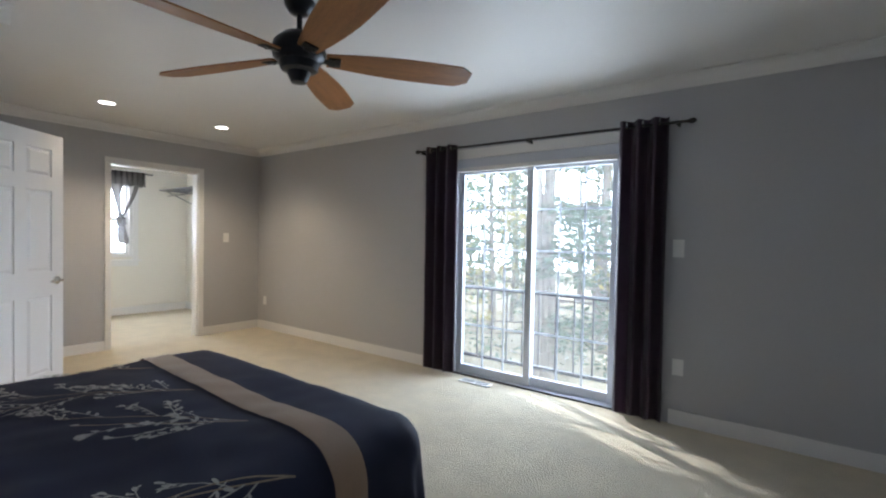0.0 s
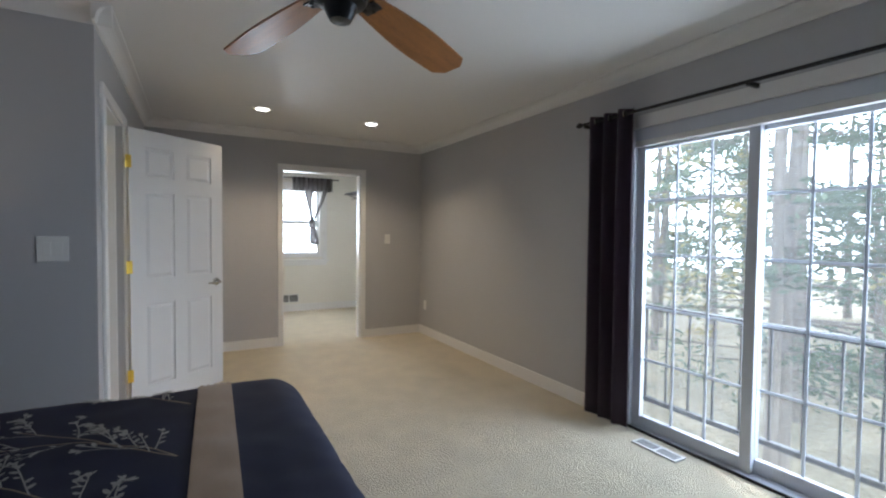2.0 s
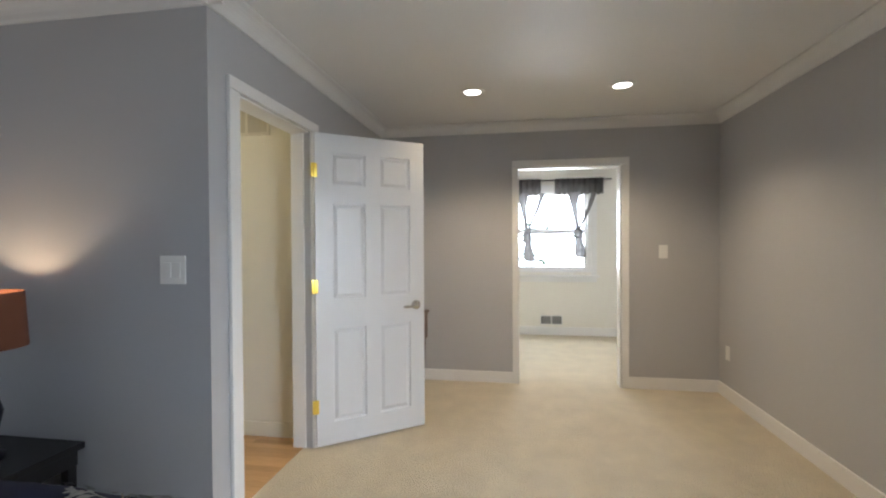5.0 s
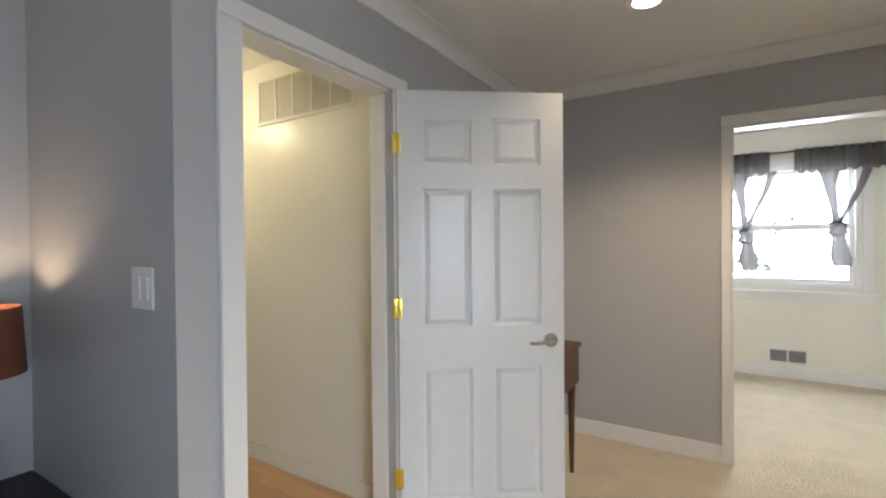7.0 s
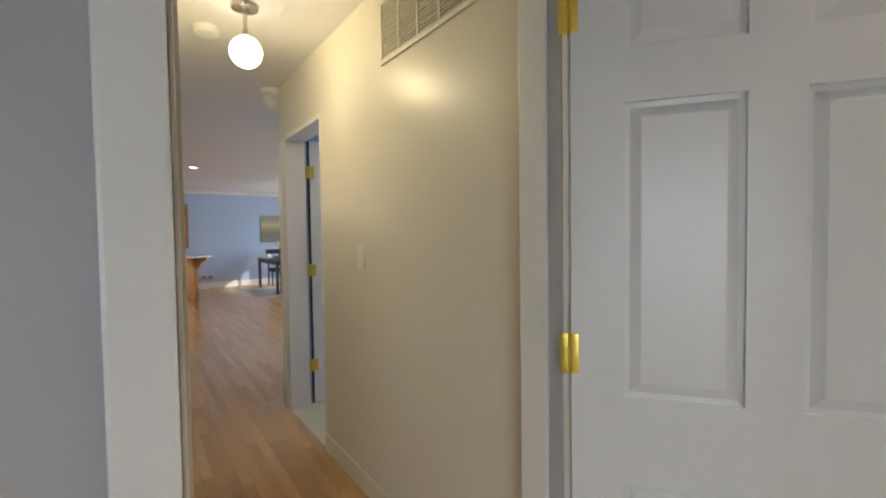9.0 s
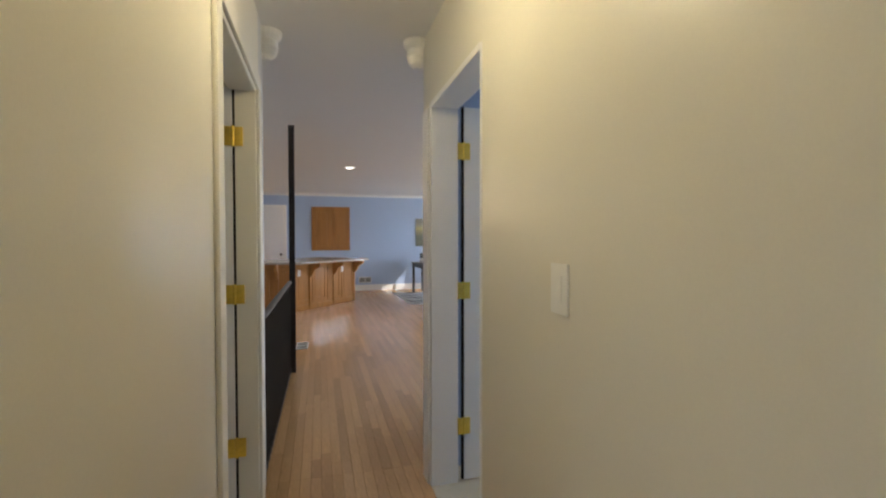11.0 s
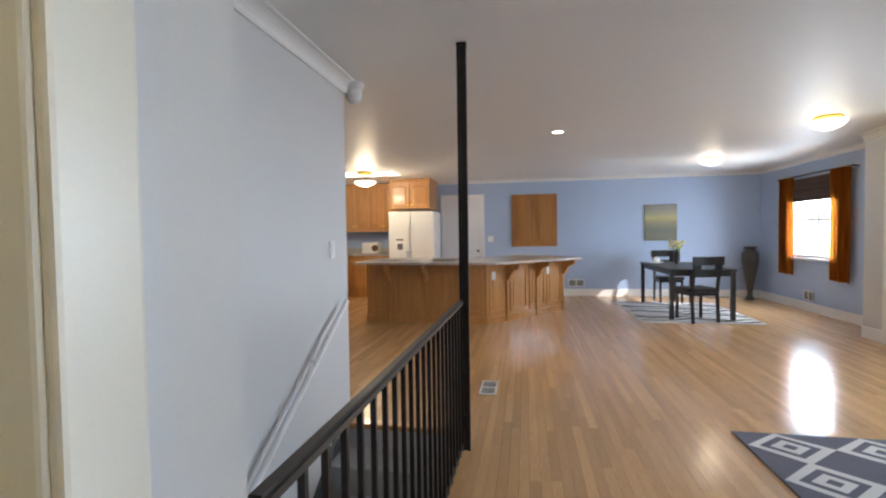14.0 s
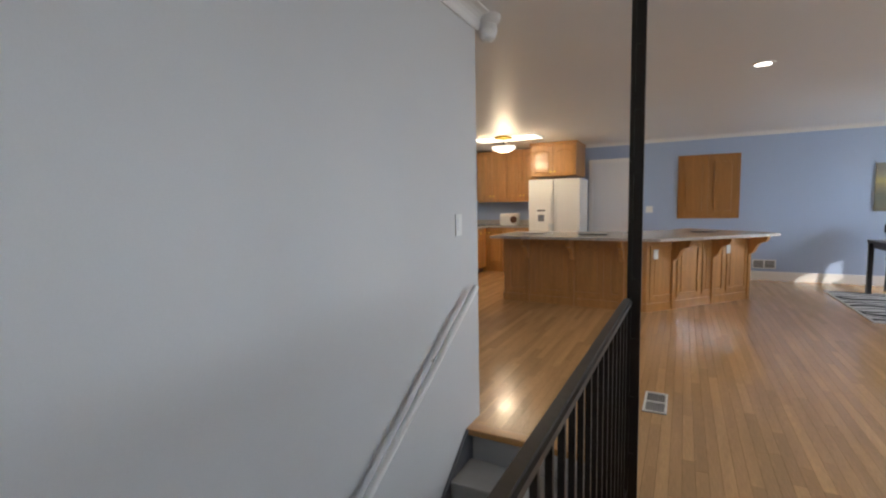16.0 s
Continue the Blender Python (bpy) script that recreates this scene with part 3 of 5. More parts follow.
def six_panel_leaf(root, width, height, lever=True):
    """Leaf in local x from 0 (hinge) to width, y across its thickness."""
    st, mid, th = 0.11, 0.10, 0.0175
    pw = (width - 2 * st - mid) / 2
    rows = ((0.15, 0.61), (0.95, 0.635), (1.695, 0.215))
    bm = boxes((0, st, -th, th, 0, height), (width - st, width, -th, th, 0, height), (st + pw, st + pw + mid, -th, th, 0, height))
    zs = [0.0] + [z for a, b in rows for z in (a, a + b)] + [height]
    for k in range(0, len(zs), 2):
        for x0 in (st, st + pw + mid):
            box(bm, x0, x0 + pw, -th, th, zs[k], zs[k + 1])
    leaf = part("leaf", bm, DOOR_WHITE, root)
    for z, h in rows:
        me = mesh_of("panel", panel_bm(pw, h, 0), DOOR_WHITE)
        for x0 in (st, st + pw + mid):
            p = new("panel", me)
            p.parent, p.location = leaf, (x0, 0, z)
    if lever:
        for s in (-1, 1):
            hb = lathe([(0.034, 0), (0.034, 0.004), (0.028, 0.012), (0.012, 0.016), (0.011, 0.05)], 20)
            bmesh.ops.rotate(hb, verts=hb.verts, cent=(0, 0, 0), matrix=Matrix.Rotation(radians(90 * s), 3, "X"))
            y = -s * 0.052
            pts = [(0, y, 0), (-0.03, y, 0.004), (-0.07, y, -0.004), (-0.115, y, -0.002)]
            for a, b in zip(pts, pts[1:]):
                rod(hb, a, b, 0.009, 0.008)
            bmesh.ops.translate(hb, verts=hb.verts, vec=(width - 0.065, -s * th, 0.875))
            part("lever_handle", hb, CHROME, leaf, "brushed nickel lever handle", True)
    return leaf


def hinge_bm():
    bm = boxes((-0.002, 0.034, -0.003, 0.003, -0.045, 0.045), bevel=0.002)
    box(bm, -0.036, -0.002, -0.003, 0.003, -0.045, 0.045, 0.002)
    rod(bm, (0, 0, -0.047), (0, 0, 0.047), 0.007)
    return bm


def hinges(root, at, turn, zs=(0.26, 1.04, 1.79), size=1.0):
    for z in zs:
        h = part("hinge", hinge_bm(), BRASS, root, "brass butt hinge", True)
        h.matrix_basis = pose(at[0], at[1], z, 0, 0, turn) @ Matrix.Diagonal((size, size, 1, 1))


# open bedroom door: hinged at the hall doorway, swung into the room
d = thing("door_1", pose(-4.176, 0.728, 0.012, 0, 0, 128), "white six-panel door standing open on brass hinges", "door", kind="structure")
six_panel_leaf(d, 0.775, 2.032)
hinges(d, (-0.004, -0.016), 0, size=0.6)
# open door on the other side of the hall
d = thing("door_2", pose(-3.345, -2.055, 0.012, 0, 0, 0), "cream six-panel door open into a dark room", "door", kind="structure")
six_panel_leaf(d, 0.80, 2.028)
hinges(d, (-0.006, 0.024), 0, zs=(0.33, 1.06, 1.8), size=1.2)
# dark strip painted in for the shade between leaf and jamb
part("gap_shade", boxes((-0.012, -0.001, 0.0, 0.012, 0, 2.03)), TRACK_AND_SHADE, d)
# open door of the small room
d = thing("door_3", pose(HALL_W - 0.185, -2.085, 0.012, 0, 0, 180), "white six-panel door open into the small room", "door", kind="structure")
six_panel_leaf(d, 0.80, 2.028)
hinges(d, (-0.004, -0.026), 0, zs=(0.3, 1.04, 1.79))
# same dark strip here, standing in for the hinge gap's shade
part("gap_shade", boxes((-0.014, -0.001, -0.012, 0.0, 0, 2.03)), TRACK_AND_SHADE, d)
# far white door of the living room
d = thing("door_4", pose(-2.97, SOUTH + 0.03, 0, 0, 0, 0), "closed white back door with a lock", "door", kind="structure")
part("frame", boxes((0, 0.07, -0.03, 0.02, 0, 2.08), (0.86, 0.93, -0.03, 0.02, 0, 2.08), (0, 0.93, -0.03, 0.02, 2.08, 2.15), bevel=0.005), TRIM, d)
part("leaf", boxes((0.07, 0.86, -0.02, 0.01, 0.01, 2.08), bevel=0.003), DOOR_WHITE, d)
part("door_knob", lathe([(0.02, 0), (0.012, 0.03), (0.03, 0.05), (0.02, 0.07)], 16, at=(0.13, 0.0, 0)), BRONZE, d, "dark door knob").matrix_basis = pose(0, 0.01, 0.95, -90, 0, 0) @ Matrix.Translation((0, 0, 0))
# front door seen at the edge of the entry
d = thing("door_5", pose(ENTRY + 0.012, -7.62, 0, 0, 0, 90), "dark brown wooden front door", "door", kind="structure")
part("frame", boxes((-0.08, 0, -0.02, 0.012, 0, 2.1), (0.9, 0.98, -0.02, 0.012, 0, 2.1), (-0.08, 0.98, -0.02, 0.012, 2.1, 2.18), bevel=0.005), TRIM, d)
part("leaf", boxes((0, 0.9, -0.008, 0.01, 0.01, 2.1), bevel=0.003), DARK_BROWN, d)


# ---- sliding glass door ----
sd = thing("window_1", pose(0, N, 0), "white vinyl sliding glass door with a muntin grid", "sliding door", kind="structure")
L0, L1, MID = -2.44, -0.87, -1.655
part("frame", boxes((L0, L0 + 0.045, 0.005, 0.13, -0.03, 2.03), (L1 - 0.045, L1, 0.005, 0.13, -0.03, 2.03), (L0 + 0.045, L1 - 0.045, 0.005, 0.13, 1.95, 2.03), (L0 + 0.045, L1 - 0.045, 0.005, 0.13, -0.03, 0.012), bevel=0.004), VINYL, sd)
part("head_trim", boxes((L0 - 0.07, L1 + 0.07, -0.018, 0.004, 2.03, 2.115), (L0 - 0.07, L0, -0.018, 0.004, 0, 2.03), (L1, L1 + 0.07, -0.018, 0.004, 0, 2.03), bevel=0.004), TRIM, sd)
part("blind_rail", boxes((L0 + 0.05, L1 - 0.05, 0.0, 0.04, 1.91, 1.95), bevel=0.006), TRIM, sd)
part("track", boxes((L0, L1, -0.012, 0.004, -0.005, 0.012), bevel=0.002), TRACK_AND_SHADE, sd, "dark floor track")
for x0, x1, y in ((L0 + 0.045, MID + 0.03, 0.055), (MID - 0.03, L1 - 0.045, 0.095)):
    p = part("sash", boxes((x0, x0 + 0.06, y - 0.018, y + 0.018, 0.014, 1.948), (x1 - 0.06, x1, y - 0.018, y + 0.018, 0.014, 1.948), (x0 + 0.06, x1 - 0.06, y - 0.018, y + 0.018, 0.014, 0.09), (x0 + 0.06, x1 - 0.06, y - 0.018, y + 0.018, 1.89, 1.948), bevel=0.004), VINYL, sd)
    g = part("pane", boxes((x0 + 0.055, x1 - 0.055, y - 0.003, y + 0.003, 0.085, 1.895)), DOOR_GLASS, p)
    g.visible_shadow = False
    for k in (1, 2):
        xm = x0 + 0.06 + (x1 - x0 - 0.12) * k / 3
        part("muntin", boxes((xm - 0.008, xm + 0.008, y + 0.005, y + 0.012, 0.09, 1.89), bevel=0.002), VINYL, p)
    for k in range(1, 5):
        zm = 0.09 + 1.8 * k / 5 + 0.02
        part("muntin", boxes((x0 + 0.06, x1 - 0.06, y + 0.013, y + 0.02, zm - 0.008, zm + 0.008), bevel=0.002), VINYL, p)

# balcony guard outside the glass
gr = thing("balcony_railing", pose(-1.65, 4.06, 0), "black metal balcony railing outside the sliding door", "railing")
for z in (0.80, 0.12):
    part("rail", boxes((-1.1, 1.1, -0.02, 0.02, z - 0.016, z + 0.016), bevel=0.003), IRON, gr)
me = mesh_of("baluster", boxes((-0.006, 0.006, -0.006, 0.006, 0.136, 0.784)), IRON)
for k in range(13):
    p = new("baluster", me)
    p.parent, p.location = gr, (-1.0 + k * 0.165, 0, 0)
for x in (-1.1, 1.1):
    for z in (0.79, 0.12):
        part("bracket", boxes((x - 0.02, x + 0.02, -0.13, 0.0, z - 0.02, z + 0.02)), IRON, gr)


# ---- curtains ----
def curtain_panel(name, x0, x1, y, z0, z1, folds, mat, parent, depth=0.05, flare=0.0, along="x"):
    bm = bmesh.new()
    cols, rows = folds * 10, 14
    grid = []
    for j in range(rows + 1):
        v = j / rows
        line = []
        for i in range(cols + 1):
            u = i / cols
            x = x0 + (x1 - x0) * u + flare * (1 - v) * (u - 0.5)
            wob = depth * (0.5 + 0.5 * math.sin(u * folds * 2 * math.pi)) + 0.01 * noise.noise(Vector((x * 6, v * 2, y)))
            z = z0 + (z1 - z0) * v + (0.012 * math.sin(u * folds * 6) if j == 0 else 0)
            line.append(bm.verts.new((x, y - wob, z) if along == "x" else (y + wob, x, z)))
        grid.append(line)
    for a, b in zip(grid, grid[1:]):
        for i in range(cols):
            bm.faces.new((a[i], a[i + 1], b[i + 1], b[i]))
    bmesh.ops.solidify(bm, geom=bm.faces[:], thickness=0.004)
    return part(name, bm, mat, parent, smooth=True)


RODY = 3.665
cr = thing("curtain_rod", pose(0, RODY, 2.125), "thin black curtain rod with finials above the glass door", "curtain rod")
bm = bmesh.new()
rod(bm, (-2.78, 0, 0), (-0.43, 0, -0.02), 0.010, steps=10)
part("rod", bm, IRON, cr, smooth=True)
for x, z in ((-2.80, 0), (-0.41, -0.02)):
    part("finial", lathe([(0.008, -0.03), (0.018, -0.01), (0.02, 0.008), (0.008, 0.028)], 12, at=(0, 0, 0)), IRON, cr, smooth=True).matrix_basis = pose(x, 0, z, 0, 90, 0)
for x in (-2.74, -1.62, -0.5):
    part("bracket", boxes((x - 0.008, x + 0.008, -0.012, 0.1, -0.03, -0.008)), IRON, cr)
for x0, x1 in ((-2.69, -2.325), (-0.88, -0.55)):
    c = thing("curtain", pose(0, 0, 0), "dark aubergine grommet curtain hanging open to the carpet", "curtain", "curtains at the glass door")
    curtain_panel("cloth", x0, x1, 3.70, 0.025, 2.155, 3, CURTAIN, c, 0.07)
    for k in range(3):
        xm = x0 + (x1 - x0) * (k + 0.5) / 3
        rg = bmesh.new()
        rod(rg, (xm - 0.004, RODY, 2.12), (xm + 0.004, RODY, 2.12), 0.028, steps=16)
        part("grommet", rg, CHROME, c, smooth=True)


# ---- bed ----
BX, BTOP, BHW, BFOOT, BR = -1.79, 0.63, 0.84, 1.595, 0.15


def drape(s, t, lift=0.0):
    """A point of the comforter: s across from the middle, t along from the head end, both along the cloth."""
    flat_w, flat_l = BHW - BR, BFOOT - BR
    ds, dt = max(0.0, abs(s) - flat_w), max(0.0, t - flat_l)
    dd = math.hypot(ds, dt)
    px, py = math.copysign(min(abs(s), flat_w), s), min(t, flat_l)
    q = BR * math.pi / 2
    if dd > 1e-6:
        nx, ny = math.copysign(ds, s) / dd, dt / dd
        if dd < q:
            out, drop, ang = BR * math.sin(dd / BR), BR * (1 - math.cos(dd / BR)), dd / BR
        else:
            fold = 0.018 * math.sin((s - t) * 16 + 1.3) * min(1, (dd - q) * 5)
            out, drop, ang = BR + 0.05 * (dd - q) + fold, BR + (dd - q), math.pi / 2
        nrm = Vector((nx * math.sin(ang), ny * math.sin(ang), math.cos(ang)))
        p = Vector((px + nx * out, py + ny * out, BTOP - drop))
    else:
        p, nrm = Vector((px, py, BTOP)), Vector((0, 0, 1))
    puff = 0.016 * noise.noise(Vector((s * 2.6, t * 2.6, 3))) + 0.006 * noise.noise(Vector((s * 9, t * 9, 7)))
    return p + nrm * (puff + lift)


def cloth_grid(s0, s1, t0, t1, ns, ntt, lift, skew=0.0):
    bm = bmesh.new()
    g = [[bm.verts.new(drape(s0 + (s1 - s0) * i / ns, t0 + (t1 - t0) * j / ntt - skew * (s0 + (s1 - s0) * i / ns), lift)) for i in range(ns + 1)] for j in range(ntt + 1)]
    for a, b in zip(g, g[1:]):
        for i in range(ns):
            bm.faces.new((a[i], a[i + 1], b[i + 1], b[i]))
    return bm


bed = thing("bed", pose(BX, 0, 0), "low double bed with a mattress on a dark frame", "bed")
part("mattress", boxes((-0.76, 0.76, HEAD + 0.03, 1.44, 0.3, 0.585), bevel=0.05), ZEBRA_WHITE, bed)
part("box_base", boxes((-0.76, 0.76, HEAD + 0.03, 1.44, 0.1, 0.3), bevel=0.02), GREY_PLASTIC, bed)
for x in (-0.68, 0.62):
    for y in (-0.3, 1.3):
        part("leg", boxes((x, x + 0.06, y, y + 0.06, 0, 0.1)), BLACK_WOOD, bed)
cf = thing("comforter", pose(BX, 0, 0), "navy comforter with embroidered branches and a tan band", "comforter")
part("cloth", cloth_grid(-1.22, 1.22, -0.36, 1.94, 96, 92, 0.0), NAVY, cf, smooth=True)
part("band", cloth_grid(-1.2, 1.2, 1.135, 1.265, 96, 8, 0.006, 0.03), TAN, cf, "tan satin band", True)
for tt in (1.148, 1.174, 1.2, 1.226, 1.252):
    part("band_cord", cloth_grid(-1.2, 1.2, tt - 0.004, tt + 0.004, 96, 2, 0.010, 0.03), TAN, cf, smooth=True)
rng = random.Random(5)


def thread(bm, a, b, w):
    d2 = Vector((b[0] - a[0], b[1] - a[1]))
    if d2.length < 1e-5:
        return
    nn = Vector((-d2.y, d2.x)).normalized() * w
    q = [bm.verts.new(drape(p[0] + k * nn.x, p[1] + k * nn.y, 0.007)) for p, k in ((a, -1), (a, 1), (b, 1), (b, -1))]
    bm.faces.new(q)


def bud(bm, c, ang, size):
    pts = []
    for k in range(6):
        u = 2 * math.pi * k / 6
        e, f = size * math.cos(u), size * 0.45 * math.sin(u)
        pts.append(bm.verts.new(drape(c[0] + e * math.cos(ang) - f * math.sin(ang), c[1] + e * math.sin(ang) + f * math.cos(ang), 0.009)))
    bm.faces.new(pts)


def branch(s, t, ang, length):
    bs, bt = bmesh.new(), bmesh.new()

    def grow(p, a, ln, w, level):
        steps = max(4, int(ln / 0.035))
        bend = rng.uniform(-0.05, 0.05)
        for k in range(steps):
            a += bend + rng.uniform(-0.07, 0.07)
            q = (p[0] + math.cos(a) * ln / steps, p[1] + math.sin(a) * ln / steps)
            thread(bs if level else bt, p, q, w)
            p = q
            if level < 2 and k > 0 and rng.random() < (0.42 if level == 0 else 0.3):
                grow(p, a + rng.choice((-1, 1)) * rng.uniform(0.35, 0.8), ln * rng.uniform(0.22, 0.42), w * 0.75, level + 1)
            if level and rng.random() < 0.8:
                sd2 = rng.choice((-1, 1))
                bud(bs, (p[0] + 0.012 * math.cos(a + sd2), p[1] + 0.012 * math.sin(a + sd2)), a + sd2 * 0.7, rng.uniform(0.009, 0.017))
        bud(bs, p, a, 0.016)

    for off in (-0.09, 0.09):
        grow((s, t), ang + off + rng.uniform(-0.06, 0.06), length * rng.uniform(0.75, 1.0), 0.0028, 0)
    tagged(part("embroidery", bs, THREAD, cf, "silver grey embroidered twigs"), kind="stuff")
    tagged(part("embroidery", bt, THREAD_TAN, cf, "tan embroidered stems"), kind="stuff")


for s, t, a, ln in ((0.80, 1.0, -118, 0.62), (0.44, 1.06, -150, 0.66), (-0.04, 1.1, -142, 0.66), (-0.5, 1.13, -138, 0.6), (0.62, 0.42, -130, 0.6), (0.0, 0.46, -138, 0.6), (-0.5, 0.48, -120, 0.5)):
    branch(s, t, radians(a), ln)


# ---- ceiling fan ----
fan = thing("ceiling_fan", pose(-1.83, 1.59, 0), "bronze ceiling fan with five brown wooden blades", "ceiling fan")
part("medallion", lathe([(0.0, H - 0.02), (0.12, H - 0.02), (0.16, H - 0.012), (0.2, H - 0.016), (0.22, H - 0.001)], 36), CEILING, fan, "white round ceiling medallion", True)
part("canopy", lathe([(0.02, H - 0.085), (0.05, H - 0.075), (0.072, H - 0.04), (0.075, H - 0.02)], 28), BRONZE, fan, smooth=True)
part("downrod", lathe([(0.013, 2.2), (0.013, H - 0.07)], 12), BRONZE, fan, smooth=True)
part("motor", lathe([(0.03, 2.275), (0.08, 2.262), (0.122, 2.22), (0.13, 2.18), (0.122, 2.15), (0.1, 2.13)][::-1], 32), BRONZE, fan, smooth=True)
part("switch_cup", lathe([(0.0, 2.03), (0.036, 2.033), (0.05, 2.06), (0.058, 2.082), (0.085, 2.092), (0.094, 2.112), (0.098, 2.132)], 28), BRONZE, fan, smooth=True)


def blade_bm():
    outline = []
    for k in range(13):
        u = k / 12
        w = 0.05 + 0.05 * math.sin(min(1, u * 1.5) * math.pi / 2) - 0.012 * u
        if u > 0.9:
            w *= math.sqrt(max(0.08, 1 - ((u - 0.9) / 0.1) ** 2 * 0.75))
        outline.append((0.13 + 0.755 * u, w))
    lo = [(x, -w) for x, w in outline] + [(x, w) for x, w in outline[::-1]]
    bm = prism(lo, -0.004, 0.004)
    return bm


bl = mesh_of("blade", blade_bm(), BLADE)
arm = boxes((0.085, 0.17, -0.018, 0.018, -0.012, -0.005), (0.14, 0.2, -0.035, 0.035, -0.012, -0.005), bevel=0.003)
for x, y in ((0.165, -0.02), (0.165, 0.02), (0.19, 0.0)):
    rod(arm, (x, y, -0.016), (x, y, -0.010), 0.007)
am = mesh_of("blade_arm", arm, BRONZE, True)
for k in range(5):
    m = pose(0, 0, 2.158, 0, 0, 53 + 72 * k) @ pose(0, 0, 0, -13, 0, 0)
    for nm, me in (("blade", bl), ("blade_arm", am)):
        p = new(nm, me)
        p.parent, p.matrix_basis = fan, m


# ---- lamps in the ceilings ----
def downlight(x, y):
    c = thing("downlight", pose(x, y, H), "round recessed downlight, lit, in the ceiling", "downlight", "recessed downlights")
    part("trim_ring", lathe([(0.062, -0.002), (0.062, -0.008), (0.085, -0.006), (0.09, -0.0005)], 32), PLATE, c, smooth=True)
    part("lens", lathe([(0.0, -0.004), (0.062, -0.004), (0.062, -0.001)], 32), GLOW_CAN, c)


for x, y in ((-4.784, 1.694), (-4.82, 2.756), (-4.203, -7.027)):
    downlight(x, y)
gl = thing("globe_pendant", pose(-3.83, -0.92, 0), "lit round glass globe lamp on a nickel stem", "ceiling lamp")
part("medallion", lathe([(0.0, H - 0.03), (0.1, H - 0.03), (0.13, H - 0.02), (0.17, H - 0.024), (0.19, H - 0.01), (0.195, H - 0.001)], 36), CEILING, gl, "white moulded ceiling rose", True)
part("canopy", lathe([(0.02, H - 0.06), (0.06, H - 0.05), (0.065, H - 0.032)], 24), CHROME, gl, smooth=True)
part("stem", lathe([(0.009, 2.26), (0.013, 2.29), (0.008, 2.32), (0.011, 2.36), (0.009, H - 0.05)], 12), CHROME, gl, smooth=True)
gb = part("globe", lathe([(0.073 * math.sin(math.pi * k / 16), 2.195 - 0.073 * math.cos(math.pi * k / 16)) for k in range(17)], 28), GLOW, gl, "glowing white glass globe", True)
gb.visible_shadow = False
sm = thing("smoke_detector", pose(-3.72, -1.35, H), "round cream smoke detector on the hall ceiling", "smoke detector")
part("body", lathe([(0.045, -0.045), (0.06, -0.035), (0.065, -0.001)], 28), PLATE, sm, smooth=True)


def bowl_lamp(x, y, r, drop, label):
    c = thing("ceiling_lamp", pose(x, y, H), label, "ceiling lamp", "bowl ceiling lamps")
    part("pan", lathe([(r * 0.72, -0.035), (r * 0.78, -0.02), (r * 0.7, -0.001)], 32), BRASS, c, smooth=True)
    if drop > 0.1:
        part("stem", lathe([(0.012, -drop), (0.012, -0.03)], 10), CHROME, c, smooth=True)
    b = part("bowl", lathe([(0.0, -drop - 0.085), (r * 0.4, -drop - 0.078), (r * 0.75, -drop - 0.05), (r * 0.96, -drop - 0.015), (r, -drop)], 32), GLOW_SOFT, c, "lit frosted glass bowl", True)
    b.visible_shadow = False


bowl_lamp(-6.68, -9.5, 0.17, 0.03, "flush ceiling lamp with a lit frosted bowl")
bowl_lamp(-6.84, -6.98, 0.16, 0.05, "flush ceiling lamp with a lit cut-glass bowl")
bowl_lamp(-1.01, -9.58, 0.2, 0.17, "kitchen ceiling lamp with a lit frosted bowl")
fp = thing("ceiling_light_panel", pose(-1.0, -9.75, H), "lit fluorescent panel in the kitchen ceiling", "ceiling light")
part("frame", boxes((-0.56, 0.56, -0.28, 0.28, -0.012, -0.001), bevel=0.003), PLATE, fp)
part("diffuser", boxes((-0.53, 0.53, -0.25, 0.25, -0.016, -0.012)), GLOW_SOFT, fp, "glowing diffuser")


# ---- plates, vents, small fittings ----
def plate(name, m, w, h, toggles, label):
    """A wall plate lying in its own x-z plane, facing -y."""
    c = thing(name, m, label, "wall plate")
    part("plate", boxes((-w / 2, w / 2, -0.006, 0, -h / 2, h / 2), bevel=0.002), PLATE, c)
    for k in range(toggles):
        x = (k - (toggles - 1) / 2) * 0.046
        part("toggle", boxes((x - 0.016, x + 0.016, -0.009, -0.006, -0.033, 0.033), bevel=0.001), PLATE, c)


def outlet(m, label):
    c = thing("outlet", m, label, "outlet")
    part("plate", boxes((-0.036, 0.036, -0.006, 0, -0.058, 0.058), bevel=0.002), PLATE, c)
    for z in (-0.022, 0.022):
        part("socket", boxes((-0.014, 0.014, -0.008, -0.006, z - 0.014, z + 0.014), bevel=0.001), TRIM, c)


plate("light_switch", pose(SW + 0.001, 0.523, 1.218, 0, 0, 90), 0.125, 0.125, 2, "white double light switch on the grey wall")
plate("light_switch", pose(-0.484, N - 0.001, 1.244), 0.075, 0.125, 1, "white light switch beside the curtain")
plate("light_switch", pose(W + 0.001, 3.303, 1.24, 0, 0, 90), 0.075, 0.12, 1, "white light switch beside the closet doorway")
plate("light_switch", pose(STAIR_E - 0.001, -4.66, 1.22, 0, 0, -90), 0.075, 0.12, 1, "white light switch on the stair wall")
plate("thermostat", pose(HALL_W + 0.001, -0.718, 1.21, 0, 0, 90), 0.08, 0.125, 1, "cream painted switch plate on the hall wall")
outlet(pose(-0.467, N - 0.001, 0.407), "white outlet low on the grey wall")
outlet(pose(-5.584, N - 0.001, 0.384), "white outlet low near the corner")


